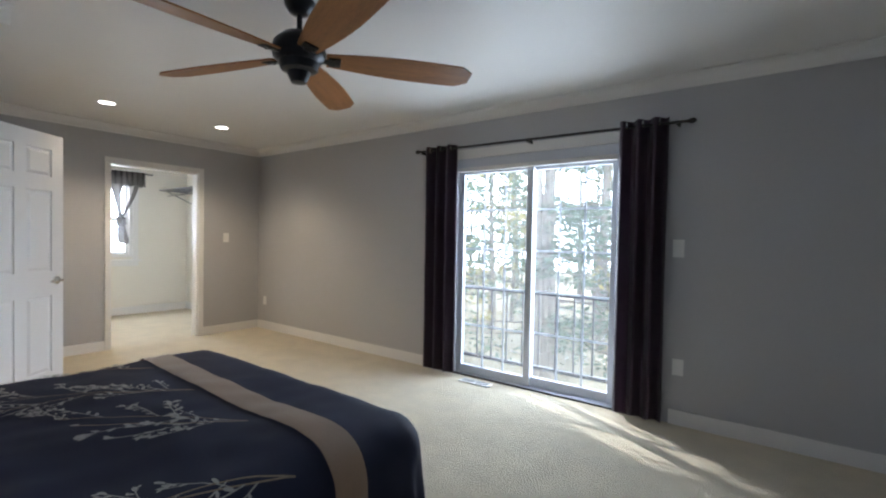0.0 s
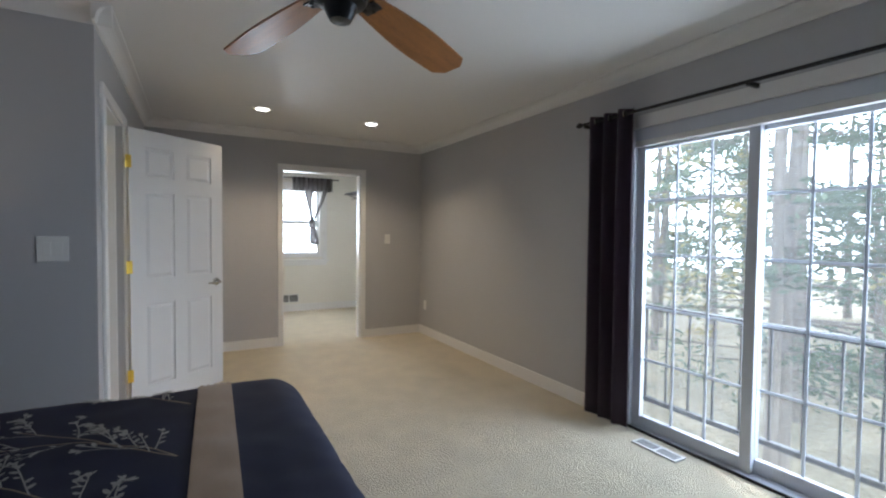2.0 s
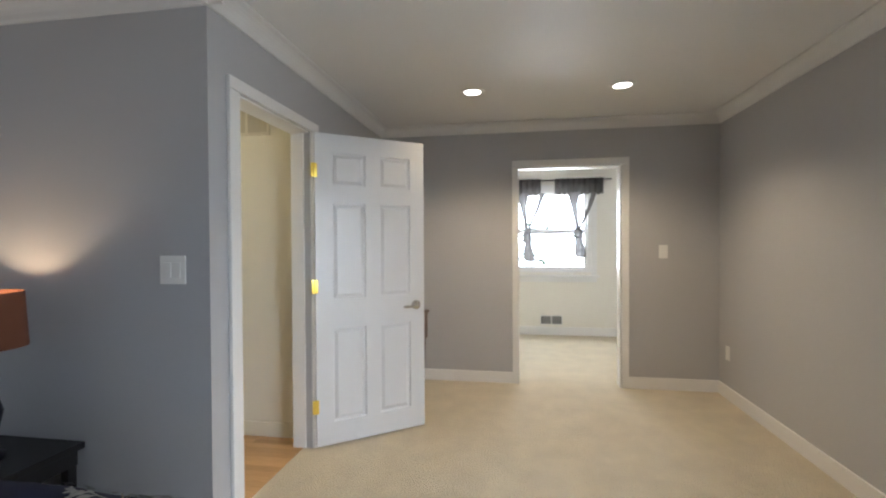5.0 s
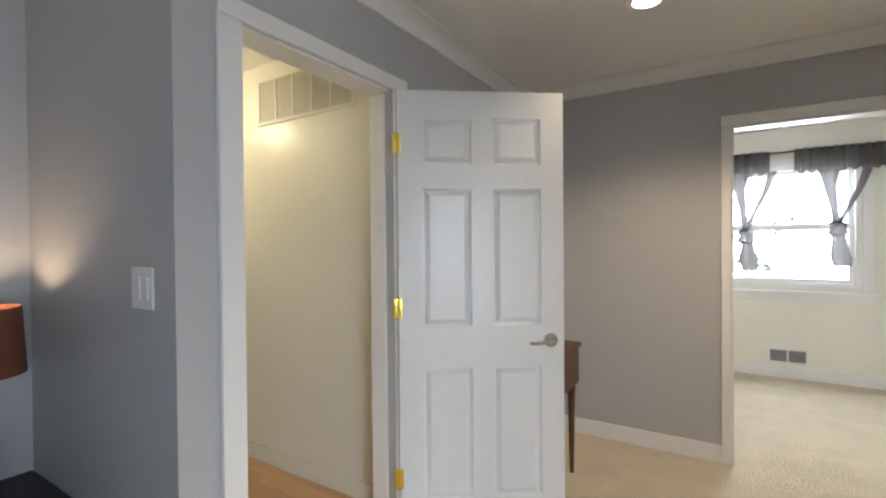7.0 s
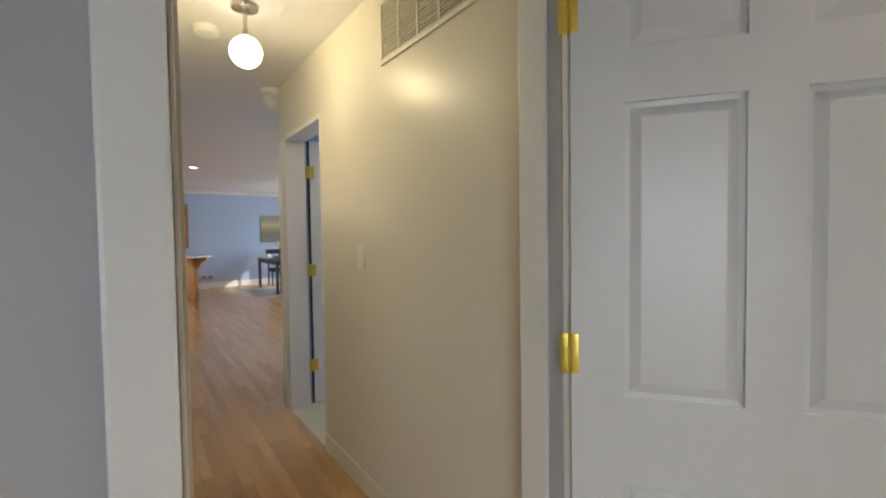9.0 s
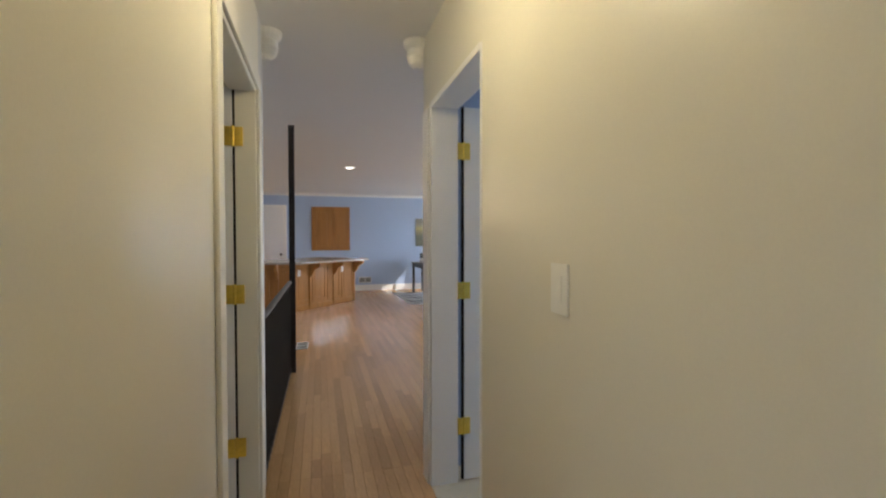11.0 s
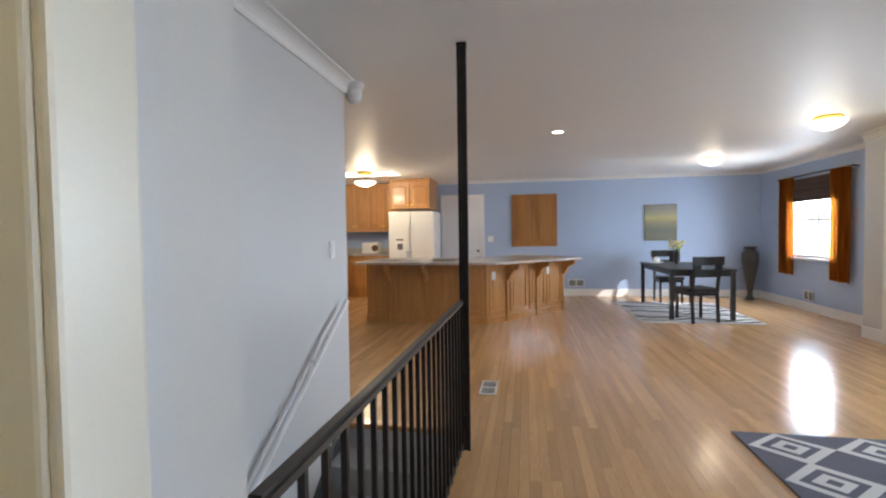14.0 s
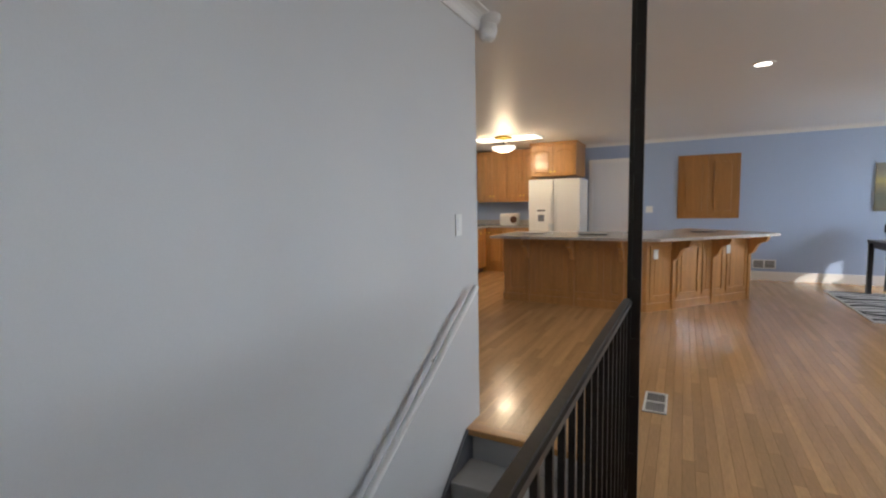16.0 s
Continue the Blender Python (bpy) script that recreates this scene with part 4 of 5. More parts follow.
def register(name, m, w, h, nslat, label, vertical=False):
    c = thing(name, m, label, "vent")
    # dark sheet stands in for the shade inside the duct
    part("backing", boxes((-w / 2, w / 2, -0.002, 0, -h / 2, h / 2)), VENT_DARK, c)
    e = 0.014
    part("frame", boxes((-w / 2, w / 2, -0.009, -0.002, h / 2 - e, h / 2), (-w / 2, w / 2, -0.009, -0.002, -h / 2, -h / 2 + e), (-w / 2, -w / 2 + e, -0.009, -0.002, -h / 2 + e, h / 2 - e), (w / 2 - e, w / 2, -0.009, -0.002, -h / 2 + e, h / 2 - e), (-0.008, 0.008, -0.009, -0.002, -h / 2 + e, h / 2 - e)), GRILLE if "hall" in label else PLATE, c)
    me = mesh_of("slat", boxes((-w / 2 + e, w / 2 - e, -0.007, -0.003, -0.0035, 0.0035)), GRILLE if "hall" in label else SLAT)
    for k in range(nslat):
        p = new("slat", me)
        p.parent, p.location = c, (0, 0, -h / 2 + e + (h - 2 * e) * (k + 0.5) / nslat)


register("wall_vent", pose(-8.088, 2.49, 0.215, 0, 0, 90), 0.31, 0.14, 9, "white wall register above the closet baseboard")
register("wall_vent", pose(-4.86, SOUTH + 0.018, 0.27, 0, 0, 180), 0.32, 0.15, 9, "grey wall register above the baseboard")
register("wall_vent", pose(WEST + 0.018, -9.92, 0.25, 0, 0, 90), 0.25, 0.16, 9, "grey wall register on the blue wall")
register("floor_vent", pose(-2.06, 3.63, 0.002, -90, 0, 0), 0.3, 0.1, 7, "white floor register in the carpet by the glass door")
register("floor_vent", pose(-3.525, -5.58, 0.003, -90, 0, 90), 0.33, 0.14, 9, "white floor register in the oak floor")
hv = thing("return_air_grille", pose(HALL_W, -0.05, 2.215, 0, 0, 90), "large cream return air grille high on the hall wall", "vent")
part("frame", boxes((-0.4, 0.4, -0.012, 0, -0.14, -0.12), (-0.4, 0.4, -0.012, 0, 0.12, 0.14), (-0.4, -0.38, -0.012, 0, -0.12, 0.12), (0.38, 0.4, -0.012, 0, -0.12, 0.12), bevel=0.002), CREAM, hv)
part("backing", boxes((-0.38, 0.38, -0.002, 0, -0.12, 0.12)), GRILLE, hv)
me = mesh_of("slat", boxes((-0.38, 0.38, -0.009, -0.003, -0.004, 0.004)), GRILLE)
for k in range(17):
    p = new("slat", me)
    p.parent, p.location = hv, (0, 0, -0.113 + k * 0.0141)
me = mesh_of("divider", boxes((-0.007, 0.007, -0.012, -0.002, -0.12, 0.12)), CREAM)
for k in range(1, 5):
    p = new("divider", me)
    p.parent, p.location = hv, (-0.38 + 0.152 * k, 0, 0)


# ---- bedside and behind the door ----
ns = thing("nightstand", pose(-2.98, -0.18, 0), "low black bedside table with square legs", "nightstand")
part("top", boxes((-0.215, 0.215, -0.235, 0.24, 0.40, 0.43), bevel=0.004), BLACK_WOOD, ns)
part("apron", boxes((-0.195, 0.195, -0.215, 0.22, 0.33, 0.40)), BLACK_WOOD, ns)
for x in (-0.19, 0.15):
    for y in (-0.21, 0.18):
        part("leg", boxes((x, x + 0.04, y, y + 0.04, 0, 0.33), bevel=0.003), BLACK_WOOD, ns)
tl = thing("table_lamp", pose(-2.97, -0.19, 0.43), "lit table lamp with a rust drum shade on the nightstand", "table lamp")
part("base", lathe([(0.07, 0), (0.075, 0.015), (0.03, 0.03), (0.02, 0.06), (0.05, 0.12), (0.065, 0.2), (0.04, 0.29), (0.015, 0.33), (0.01, 0.46)], 28), BRONZE, tl, smooth=True)
part("shade", lathe([(0.148, 0.47), (0.15, 0.47), (0.138, 0.705), (0.136, 0.705), (0.146, 0.472)], 40), SHADE, tl, "rust fabric drum shade", True)
part("bulb", lathe([(0.012, 0.53), (0.03, 0.57), (0.032, 0.6), (0.015, 0.63)], 16), GLOW, tl, "lit bulb", True).visible_shadow = False

sw = thing("sewing_cabinet", pose(-4.945, 1.0, 0), "brown wooden side table with tapered legs behind the door", "side table")
part("top", boxes((-0.255, 0.255, -0.28, 0.28, 0.745, 0.765), bevel=0.005), DARK_BROWN, sw)
part("case", boxes((-0.245, 0.245, -0.26, 0.265, 0.53, 0.745), bevel=0.004), DARK_BROWN, sw)
for x in (-0.225, 0.225):
    for y in (-0.235, 0.225):
        part("leg", lathe([(0.012, 0), (0.017, 0.25), (0.021, 0.45), (0.026, 0.49), (0.022, 0.5), (0.026, 0.53)], 12, at=(x, y, 0)), DARK_BROWN, sw, smooth=True)

# ---- closet room: window, valance, shelf ----
cw = thing("window_2", pose(-8.09, 2.445, 0), "white double-hung sash window in the closet", "window", kind="structure")
part("frame", boxes((-0.1, 0.01, -0.595, -0.545, 0.9, 2.08), (-0.1, 0.01, 0.545, 0.595, 0.9, 2.08), (-0.1, 0.01, -0.545, 0.545, 2.03, 2.08), (-0.1, 0.01, -0.545, 0.545, 0.9, 0.94), bevel=0.004), TRIM, cw)
part("casing", boxes((0.0, 0.018, -0.67, -0.596, 0.86, 2.14), (0.0, 0.018, 0.596, 0.67, 0.86, 2.14), (0.0, 0.018, -0.596, 0.596, 2.081, 2.14), bevel=0.004), TRIM, cw)
part("sill", boxes((0.0, 0.06, -0.7, 0.7, 0.83, 0.86), (0.0, 0.016, -0.67, 0.67, 0.76, 0.83), bevel=0.004), TRIM, cw)
for z0, z1, xx in ((0.94, 1.49, -0.03), (1.47, 2.03, -0.06)):
    s_ = part("sash", boxes((xx - 0.015, xx + 0.015, -0.545, -0.5, z0, z1), (xx - 0.015, xx + 0.015, 0.5, 0.545, z0, z1), (xx - 0.015, xx + 0.015, -0.5, 0.5, z0, z0 + 0.04), (xx - 0.015, xx + 0.015, -0.5, 0.5, z1 - 0.04, z1)), TRIM, cw)
    part("muntin", boxes((xx - 0.008, xx + 0.008, -0.5, 0.5, (z0 + z1) / 2 - 0.008, (z0 + z1) / 2 + 0.008)), TRIM, s_)
    part("pane", boxes((xx - 0.002, xx + 0.002, -0.5, 0.5, z0 + 0.04, z1 - 0.04)), GLASS, s_).visible_shadow = False
vl = thing("valance", pose(-8.04, 2.445, 0), "taupe tied sheer valance on a rod over the closet window", "valance")
bm = bmesh.new()
rod(bm, (0, -0.8, 2.205), (0, 0.86, 2.205), 0.009)
part("rod", bm, IRON, vl)


def gathered(points, flutes=6):
    """A hank of gathered cloth along (y, z, half width) stations, fluted all round."""
    bm = bmesh.new()
    rings = []
    for n, (y, z, w) in enumerate(points):
        ring = []
        for k in range(flutes * 4):
            a = 2 * math.pi * k / (flutes * 4)
            f = 1 + 0.22 * math.sin(a * flutes + n * 0.5)
            ring.append(bm.verts.new((0.05 + 0.45 * w * f * math.cos(a), y + w * f * math.sin(a), z)))
        rings.append(ring)
    for a, b in zip(rings, rings[1:]):
        for k in range(len(a)):
            j = (k + 1) % len(a)
            bm.faces.new((a[k], a[j], b[j], b[k]))
    bm.faces.new(rings[0])
    bm.faces.new(rings[-1][::-1])
    return bm


for y0, y1 in ((-0.8, -0.1), (0.09, 0.75)):
    curtain_panel("swag", y0, y1, 0.0, 2.0, 2.225, 9, TAUPE_SHEER, vl, 0.028, along="y")
for y, zk in ((-0.3, 1.4), (0.4, 1.46)):
    part("tie", gathered([(y - 0.05, 2.02, 0.075), (y - 0.05, 1.85, 0.04), (y - 0.02, 1.65, 0.026), (y, zk + 0.03, 0.026)]), TAUPE_SHEER, vl, smooth=True)
    part("tie", gathered([(y + 0.22, 2.02, 0.03), (y + 0.16, 1.82, 0.022), (y + 0.07, 1.62, 0.018), (y + 0.01, zk + 0.03, 0.02)]), TAUPE_SHEER, vl, smooth=True)
    part("knot", gathered([(y - 0.01, zk + 0.07, 0.02), (y, zk + 0.04, 0.062), (y + 0.01, zk, 0.05), (y, zk - 0.05, 0.066), (y + 0.01, zk - 0.08, 0.04)], 5), TAUPE_SHEER, vl, smooth=True)
    part("tail", gathered([(y + 0.01, zk - 0.06, 0.04), (y + 0.015, zk - 0.16, 0.055), (y + 0.03, zk - 0.28, 0.07), (y + 0.04, zk - 0.35, 0.055)], 5), TAUPE_SHEER, vl, smooth=True)
sh = thing("closet_shelf", pose(-7.4, 3.85, 0), "grey wire closet shelf with a hanging rail on the wall", "shelf")
bm = bmesh.new()
for k in range(15):
    rod(bm, (-0.68, -0.44 + k * 0.03, 1.98), (0.6, -0.44 + k * 0.03, 1.98), 0.006, steps=6)
for k in range(3):
    rod(bm, (-0.66 + 0.6 * k, -0.44, 1.972), (-0.66 + 0.6 * k, -0.004, 1.972), 0.006, steps=6)
tagged(part("shelf_wires", bm, GREY_PLASTIC, sh), kind="stuff")
bm = bmesh.new()
rod(bm, (-0.68, -0.3, 1.9), (0.6, -0.3, 1.9), 0.013)
part("hanging_rail", bm, CHROME, sh, smooth=True)
for x in (-0.5, 0.3):
    bm = bmesh.new()
    rod(bm, (x, -0.44, 1.975), (x, -0.004, 1.78), 0.006)
    part("brace", bm, GREY_PLASTIC, sh)


# ---- stair and its iron guard ----
st = thing("staircase", pose(0, 0, 0), "grey carpeted staircase going down beside the railing", "staircase")
for k in range(8):
    y0, z = STAIR_TOP + 0.25 * k, -0.18 * (k + 1)
    part("step", boxes((-3.41, STAIR_E - 0.02, y0, y0 + 0.27, z - 0.18, z), bevel=0.012), STAIR_CARPET, st)
part("nosing", boxes((-3.41, STAIR_E, STAIR_TOP - 0.07, STAIR_TOP + 0.02, -0.035, 0.004), bevel=0.008), OAK_CAB, st, "oak nosing at the top")
bm = bmesh.new()
sk = [(STAIR_TOP - 0.04, -0.04), (STAIR_TOP + 0.02, 0.0), (STAIR_TOP + 2.1, -1.5), (STAIR_TOP + 2.1, -1.8), (STAIR_TOP - 0.04, -0.3)]
lo, hi = [bm.verts.new((STAIR_E - 0.018, y, z)) for y, z in sk], [bm.verts.new((STAIR_E - 0.001, y, z)) for y, z in sk]
bm.faces.new(lo)
bm.faces.new(hi[::-1])
for k in range(5):
    bm.faces.new((lo[k], lo[(k + 1) % 5], hi[(k + 1) % 5], hi[k]))
part("skirt_board", bm, GREY_PLASTIC, st, "dark grey skirt board")
hr = thing("handrail", pose(0, 0, 0), "white wooden handrail sloping down the stair wall", "handrail")
bm = bmesh.new()
a, b = Vector((STAIR_E - 0.06, -4.76, 0.855)), Vector((STAIR_E - 0.06, -2.6, -0.46))
rod(bm, a, b, 0.018, steps=12)
part("rail", bm, TRIM, hr, smooth=True)
for u in (0.2, 0.6, 0.95):
    p = a.lerp(b, u)
    bm = bmesh.new()
    rod(bm, p - Vector((0, 0, 0.02)), p + Vector((0.06, 0, -0.05)), 0.007)
    part("bracket", bm, CHROME, hr, smooth=True)

R0, R1, POST = Vector((-3.43, -2.36, 0)), Vector((-3.452, -4.44, 0)), Vector((-3.476, -4.455, 0))
gd = thing("stair_railing", pose(0, 0, 0), "black wrought iron stair railing with square balusters", "railing")
way = (R1 - R0)
side = Vector((-way.y, way.x, 0)).normalized()


def skew_box(bm, p, q, half, z0, z1):
    vs = [bm.verts.new((c + side * k) + Vector((0, 0, z))) for z in (z0, z1) for c, k in ((p, -half), (q, -half), (q, half), (p, half))]
    for f in ((3, 2, 1, 0), (4, 5, 6, 7), (0, 1, 5, 4), (1, 2, 6, 5), (2, 3, 7, 6), (3, 0, 4, 7)):
        bm.faces.new([vs[i] for i in f])
    return bm


bm = skew_box(bmesh.new(), R0, R1, 0.019, 0.885, 0.917)
bmesh.ops.bevel(bm, geom=bm.edges[:], offset=0.008, segments=2, affect="EDGES")
part("top_rail", bm, RAIL_WRAP, gd, "dark moulded top rail")
part("bottom_rail", skew_box(bmesh.new(), R0, R1, 0.012, 0.03, 0.045), IRON, gd)
me = mesh_of("baluster", boxes((-0.0075, 0.0075, -0.0075, 0.0075, -0.02, 0.885)), IRON)
NB = 21
for k in range(NB):
    p = new("baluster", me)
    p.parent, p.location = gd, R0.lerp(R1, (k + 0.6) / (NB + 0.4))
pst = bmesh.new()
for dx in (-0.019, 0.019):
    box(pst, POST.x + dx - 0.009, POST.x + dx + 0.009, POST.y - 0.012, POST.y + 0.012, -0.03, H)
box(pst, POST.x - 0.0101, POST.x + 0.0101, POST.y - 0.006, POST.y + 0.006, 0.0, H - 0.02)
box(pst, POST.x - 0.03, POST.x + 0.03, POST.y - 0.02, POST.y + 0.02, H - 0.015, H - 0.001)
for k in range(9):
    z = 0.15 + k * 0.26
    box(pst, POST.x - 0.0102, POST.x + 0.0102, POST.y - 0.0115, POST.y + 0.0115, z, z + 0.07)
part("post", pst, IRON, gd, "tall black iron post to the ceiling")

# ---- kitchen ----
isl = thing("kitchen_island", pose(0, 0, 0), "honey oak kitchen island with an angled end and corbels", "kitchen island")
A, K, C = Vector((-1.44, -8.40)), Vector((-3.28, -8.31)), Vector((-4.46, -9.70))
back = [(-3.75, -10.25), (-2.95, -9.15), (-1.44, -9.1)]
part("body", prism([tuple(A), tuple(K), tuple(C)] + back, 0.0, 0.885), OAK_CAB, isl)
part("base_board", prism([(A.x + 0.012, A.y + 0.014), (K.x - 0.008, K.y + 0.014), (C.x - 0.012, C.y + 0.008), back[0], back[1], (back[2][0] + 0.012, back[2][1])], 0.0, 0.1), OAK_CAB, isl)
ct = thing("island_worktop", pose(0, 0, 0), "speckled grey stone worktop on the island", "worktop")
part("slab", prism([(-1.36, -8.05), (-3.44, -7.93), (-4.72, -9.22), (-4.62, -9.55), (-3.72, -10.32), (-2.9, -9.2), (-1.36, -9.15)], 0.886, 0.92, bevel=0.006), GRANITE, ct)


def face_items(p, q, n, corbels, panels, out):
    """Panels and corbels on an island face from p to q; out is the outward way."""
    u = (q - p).normalized()
    ln = (q - p).length
    m = Matrix(((u.x, -out.x, 0, p.x), (u.y, -out.y, 0, p.y), (0, 0, 1, 0), (0, 0, 0, 1)))
    pwid = (ln - 0.06) / panels
    for k in range(panels):
        x0 = 0.03 + k * pwid + 0.02
        bm = boxes((x0, x0 + 0.05, -0.012, -0.001, 0.14, 0.8), (x0 + pwid - 0.09, x0 + pwid - 0.04, -0.012, -0.001, 0.14, 0.8), (x0 + 0.05, x0 + pwid - 0.09, -0.012, -0.001, 0.14, 0.19), (x0 + 0.05, x0 + pwid - 0.09, -0.012, -0.001, 0.75, 0.8), (x0 + 0.075, x0 + pwid - 0.115, -0.007, -0.001, 0.215, 0.725))
        part("panel", bm, OAK_CAB, isl).matrix_basis = m
    for f in corbels:
        x = f * ln
        bm = bmesh.new()
        prof = [(0, 0.885), (-0.27, 0.885), (-0.27, 0.84), (-0.24, 0.79), (-0.17, 0.77), (-0.12, 0.72), (-0.095, 0.66), (-0.06, 0.625), (-0.03, 0.61), (-0.03, 0.0), (0, 0.0)]
        l_, r_ = [bm.verts.new((x - 0.025, y, z)) for y, z in prof], [bm.verts.new((x + 0.025, y, z)) for y, z in prof]
        bm.faces.new(l_)
        bm.faces.new(r_[::-1])
        for k in range(len(prof)):
            j = (k + 1) % len(prof)
            bm.faces.new((l_[k], l_[j], r_[j], r_[k]))
        part("corbel", bm, OAK_CAB, isl, "carved oak corbel on a pilaster").matrix_basis = m


def outward(p, q):
    u = (q - p).normalized()
    o = Vector((u.y, -u.x))
    return o if o.y > 0 else -o


face_items(A, K, 0, (0.19, 0.52, 0.85), 4, outward(A, K))
face_items(K, C, 0, (0.23, 0.61, 0.98), 4, outward(K, C))
for f in (0.07, 0.76):
    p = K.lerp(C, f)
    o = outward(K, C)
    outlet(Matrix(((o.y, -o.x, 0, p.x + o.x * 0.014), (-o.x, -o.y, 0, p.y + o.y * 0.014), (0, 0, 1, 0.7), (0, 0, 0, 1))), "white outlet on the oak island side")
for x, y, w in ((-1.85, -8.55, 0.28), (-2.62, -8.55, 0.36), (-3.9, -9.35, 0.3)):
    c = thing("placemat", pose(x, y, 0.926), "dark flat tray lying on the island worktop", "tray")
    part("mat", boxes((-w / 2, w / 2, -0.12, 0.12, 0, 0.012), bevel=0.004), GREY_PLASTIC, c)
jar = thing("glass_jar", pose(-2.0, -8.8, 0.926), "clear glass tumbler on the island", "jar")
part("glass", lathe([(0.035, 0), (0.045, 0.13), (0.042, 0.13), (0.033, 0.006)], 20), GLASS, jar, smooth=True)


def cabinet_door(root, x0, x1, z0, z1, y, knob_right=True):
    """Cathedral-panel cabinet front facing +y."""
    dd = part("door", boxes((x0 + 0.004, x1 - 0.004, y, y + 0.018, z0 + 0.004, z1 - 0.004), bevel=0.004), OAK_CAB, root)
    w = x1 - x0
    arch = [(x0 + 0.06, z0 + 0.06), (x1 - 0.06, z0 + 0.06), (x1 - 0.06, z1 - 0.11)]
    arch += [(x1 - 0.06 - (w - 0.12) * k / 8, z1 - 0.11 + 0.045 * math.sin(math.pi * k / 8)) for k in range(1, 8)] + [(x0 + 0.06, z1 - 0.11)]
    bm = bmesh.new()
    cx, cz = (x0 + x1) / 2, (z0 + z1) / 2
    r0 = [bm.verts.new((x, y + 0.0185, z)) for x, z in arch]
    r1 = [bm.verts.new((cx + (x - cx) * 0.8, y + 0.027, cz + (z - cz) * 0.9)) for x, z in arch]
    bm.faces.new(r1)
    for k in range(len(arch)):
        j = (k + 1) % len(arch)
        bm.faces.new((r0[k], r0[j], r1[j], r1[k]))
    part("raised_panel", bm, OAK_CAB, dd)
    kx = x1 - 0.035 if knob_right else x0 + 0.035
    kz = z0 + 0.07 if z0 > 1 else z1 - 0.07
    kb = bmesh.new()
    rod(kb, (kx, y + 0.018, kz), (kx, y + 0.04, kz), 0.012, 0.016, 12)
    part("knob", kb, BRASS, dd, "brass knob", True)


def cabinet(x0, x1, y0, y1, z0, z1, doors, label, name):
    c = thing(name, pose(0, 0, 0), label, "cabinet", "kitchen cabinets")
    part("body", boxes((x0, x1, y0, y1, z0, z1), bevel=0.003), OAK_CAB, c)
    w = (x1 - x0) / doors
    for k in range(doors):
        cabinet_door(c, x0 + k * w, x0 + (k + 1) * w, z0 + (0.12 if z0 < 0.1 else 0.01), z1 - 0.03, y1, k % 2 == 0)
    return c


FR = -10.55
cabinet(-1.96, -1.14, SOUTH, FR - 0.12, 1.83, 2.40, 2, "honey oak cabinet above the refrigerator", "wall_cabinet")
part("cornice", boxes((-1.98, -1.12, SOUTH, FR - 0.09, 2.40, 2.44), bevel=0.006), OAK_CAB, bpy.data.objects["wall_cabinet"])
for k, (x0, x1) in enumerate(((-1.135, -0.5), (-0.495, 0.14))):
    cabinet(x0, x1, SOUTH, -11.17, 1.43, 2.42, 2, "honey oak wall cabinet with arched panel doors", "wall_cabinet")
    cabinet(x0, x1, SOUTH, -10.92, 0.0, 0.88, 2, "honey oak base cabinet under the counter", "base_cabinet")
lr = thing("light_rail", pose(0, 0, 0), "oak light rail under the wall cabinets", "moulding")
part("rail", boxes((-1.135, 0.14, -11.2, -11.16, 1.39, 1.428), bevel=0.004), OAK_CAB, lr)
cb = thing("base_cabinet", pose(0.7, -9.6, 0, 0, 0, 90), "honey oak base cabinets along the side wall", "cabinet", "kitchen cabinets")
part("body", boxes((-1.25, 1.1, 0.0, 0.85, 0.1, 0.88), bevel=0.003), OAK_CAB, cb)
part("plinth", boxes((-1.25, 1.1, 0.0, 0.79, 0, 0.1)), DARK_BROWN, cb)
for k in range(4):
    cabinet_door(cb, -1.2 + k * 0.55, -0.65 + k * 0.55, 0.12, 0.68, 0.85, k % 2 == 0)
    dr = part("drawer", boxes((-1.19 + k * 0.55, -0.66 + k * 0.55, 0.85, 0.868, 0.7, 0.86), bevel=0.004), OAK_CAB, cb)
    kb = bmesh.new()
    rod(kb, (-0.925 + k * 0.55, 0.868, 0.78), (-0.925 + k * 0.55, 0.89, 0.78), 0.013, 0.016, 12)
    part("knob", kb, BRASS, dr, "brass knob", True)
wt = thing("worktop", pose(0, 0, 0), "pale stone counter along the kitchen walls", "worktop")
part("slab", prism([(-1.135, SOUTH + 0.02), (0.68, SOUTH + 0.02), (0.68, -8.48), (-0.19, -8.48), (-0.19, -10.88), (-1.135, -10.88)], 0.882, 0.92, bevel=0.005), GRANITE, wt)
part("upstand", boxes((-1.135, 0.66, SOUTH + 0.002, SOUTH + 0.018, 0.921, 1.02)), GRANITE, wt)
bs = thing("open_shelf", pose(0.2, -11.2, 0), "small oak open corner shelf with ornaments", "shelf")
part("back", boxes((0, 0.35, -0.28, -0.26, 1.43, 2.42)), OAK_CAB, bs)
for z in (1.43, 1.75, 2.07, 2.4):
    part("shelf", boxes((0, 0.35, -0.26, 0.05, z, z + 0.02), bevel=0.003), OAK_CAB, bs)
for z in (1.452, 1.772):
    o = thing("ornament", pose(0.12, -11.3, z), "small dark green pot on the corner shelf", "pot")
    part("pot", lathe([(0.04, 0), (0.06, 0.05), (0.05, 0.12), (0.03, 0.15)], 16), STEM, o, smooth=True)
fr = thing("refrigerator", pose(-1.6, FR, 0), "white side-by-side refrigerator with an ice dispenser", "refrigerator")
part("body", boxes((-0.46, 0.46, -0.7, -0.05, 0.02, 1.77), bevel=0.008), APPLIANCE, fr)
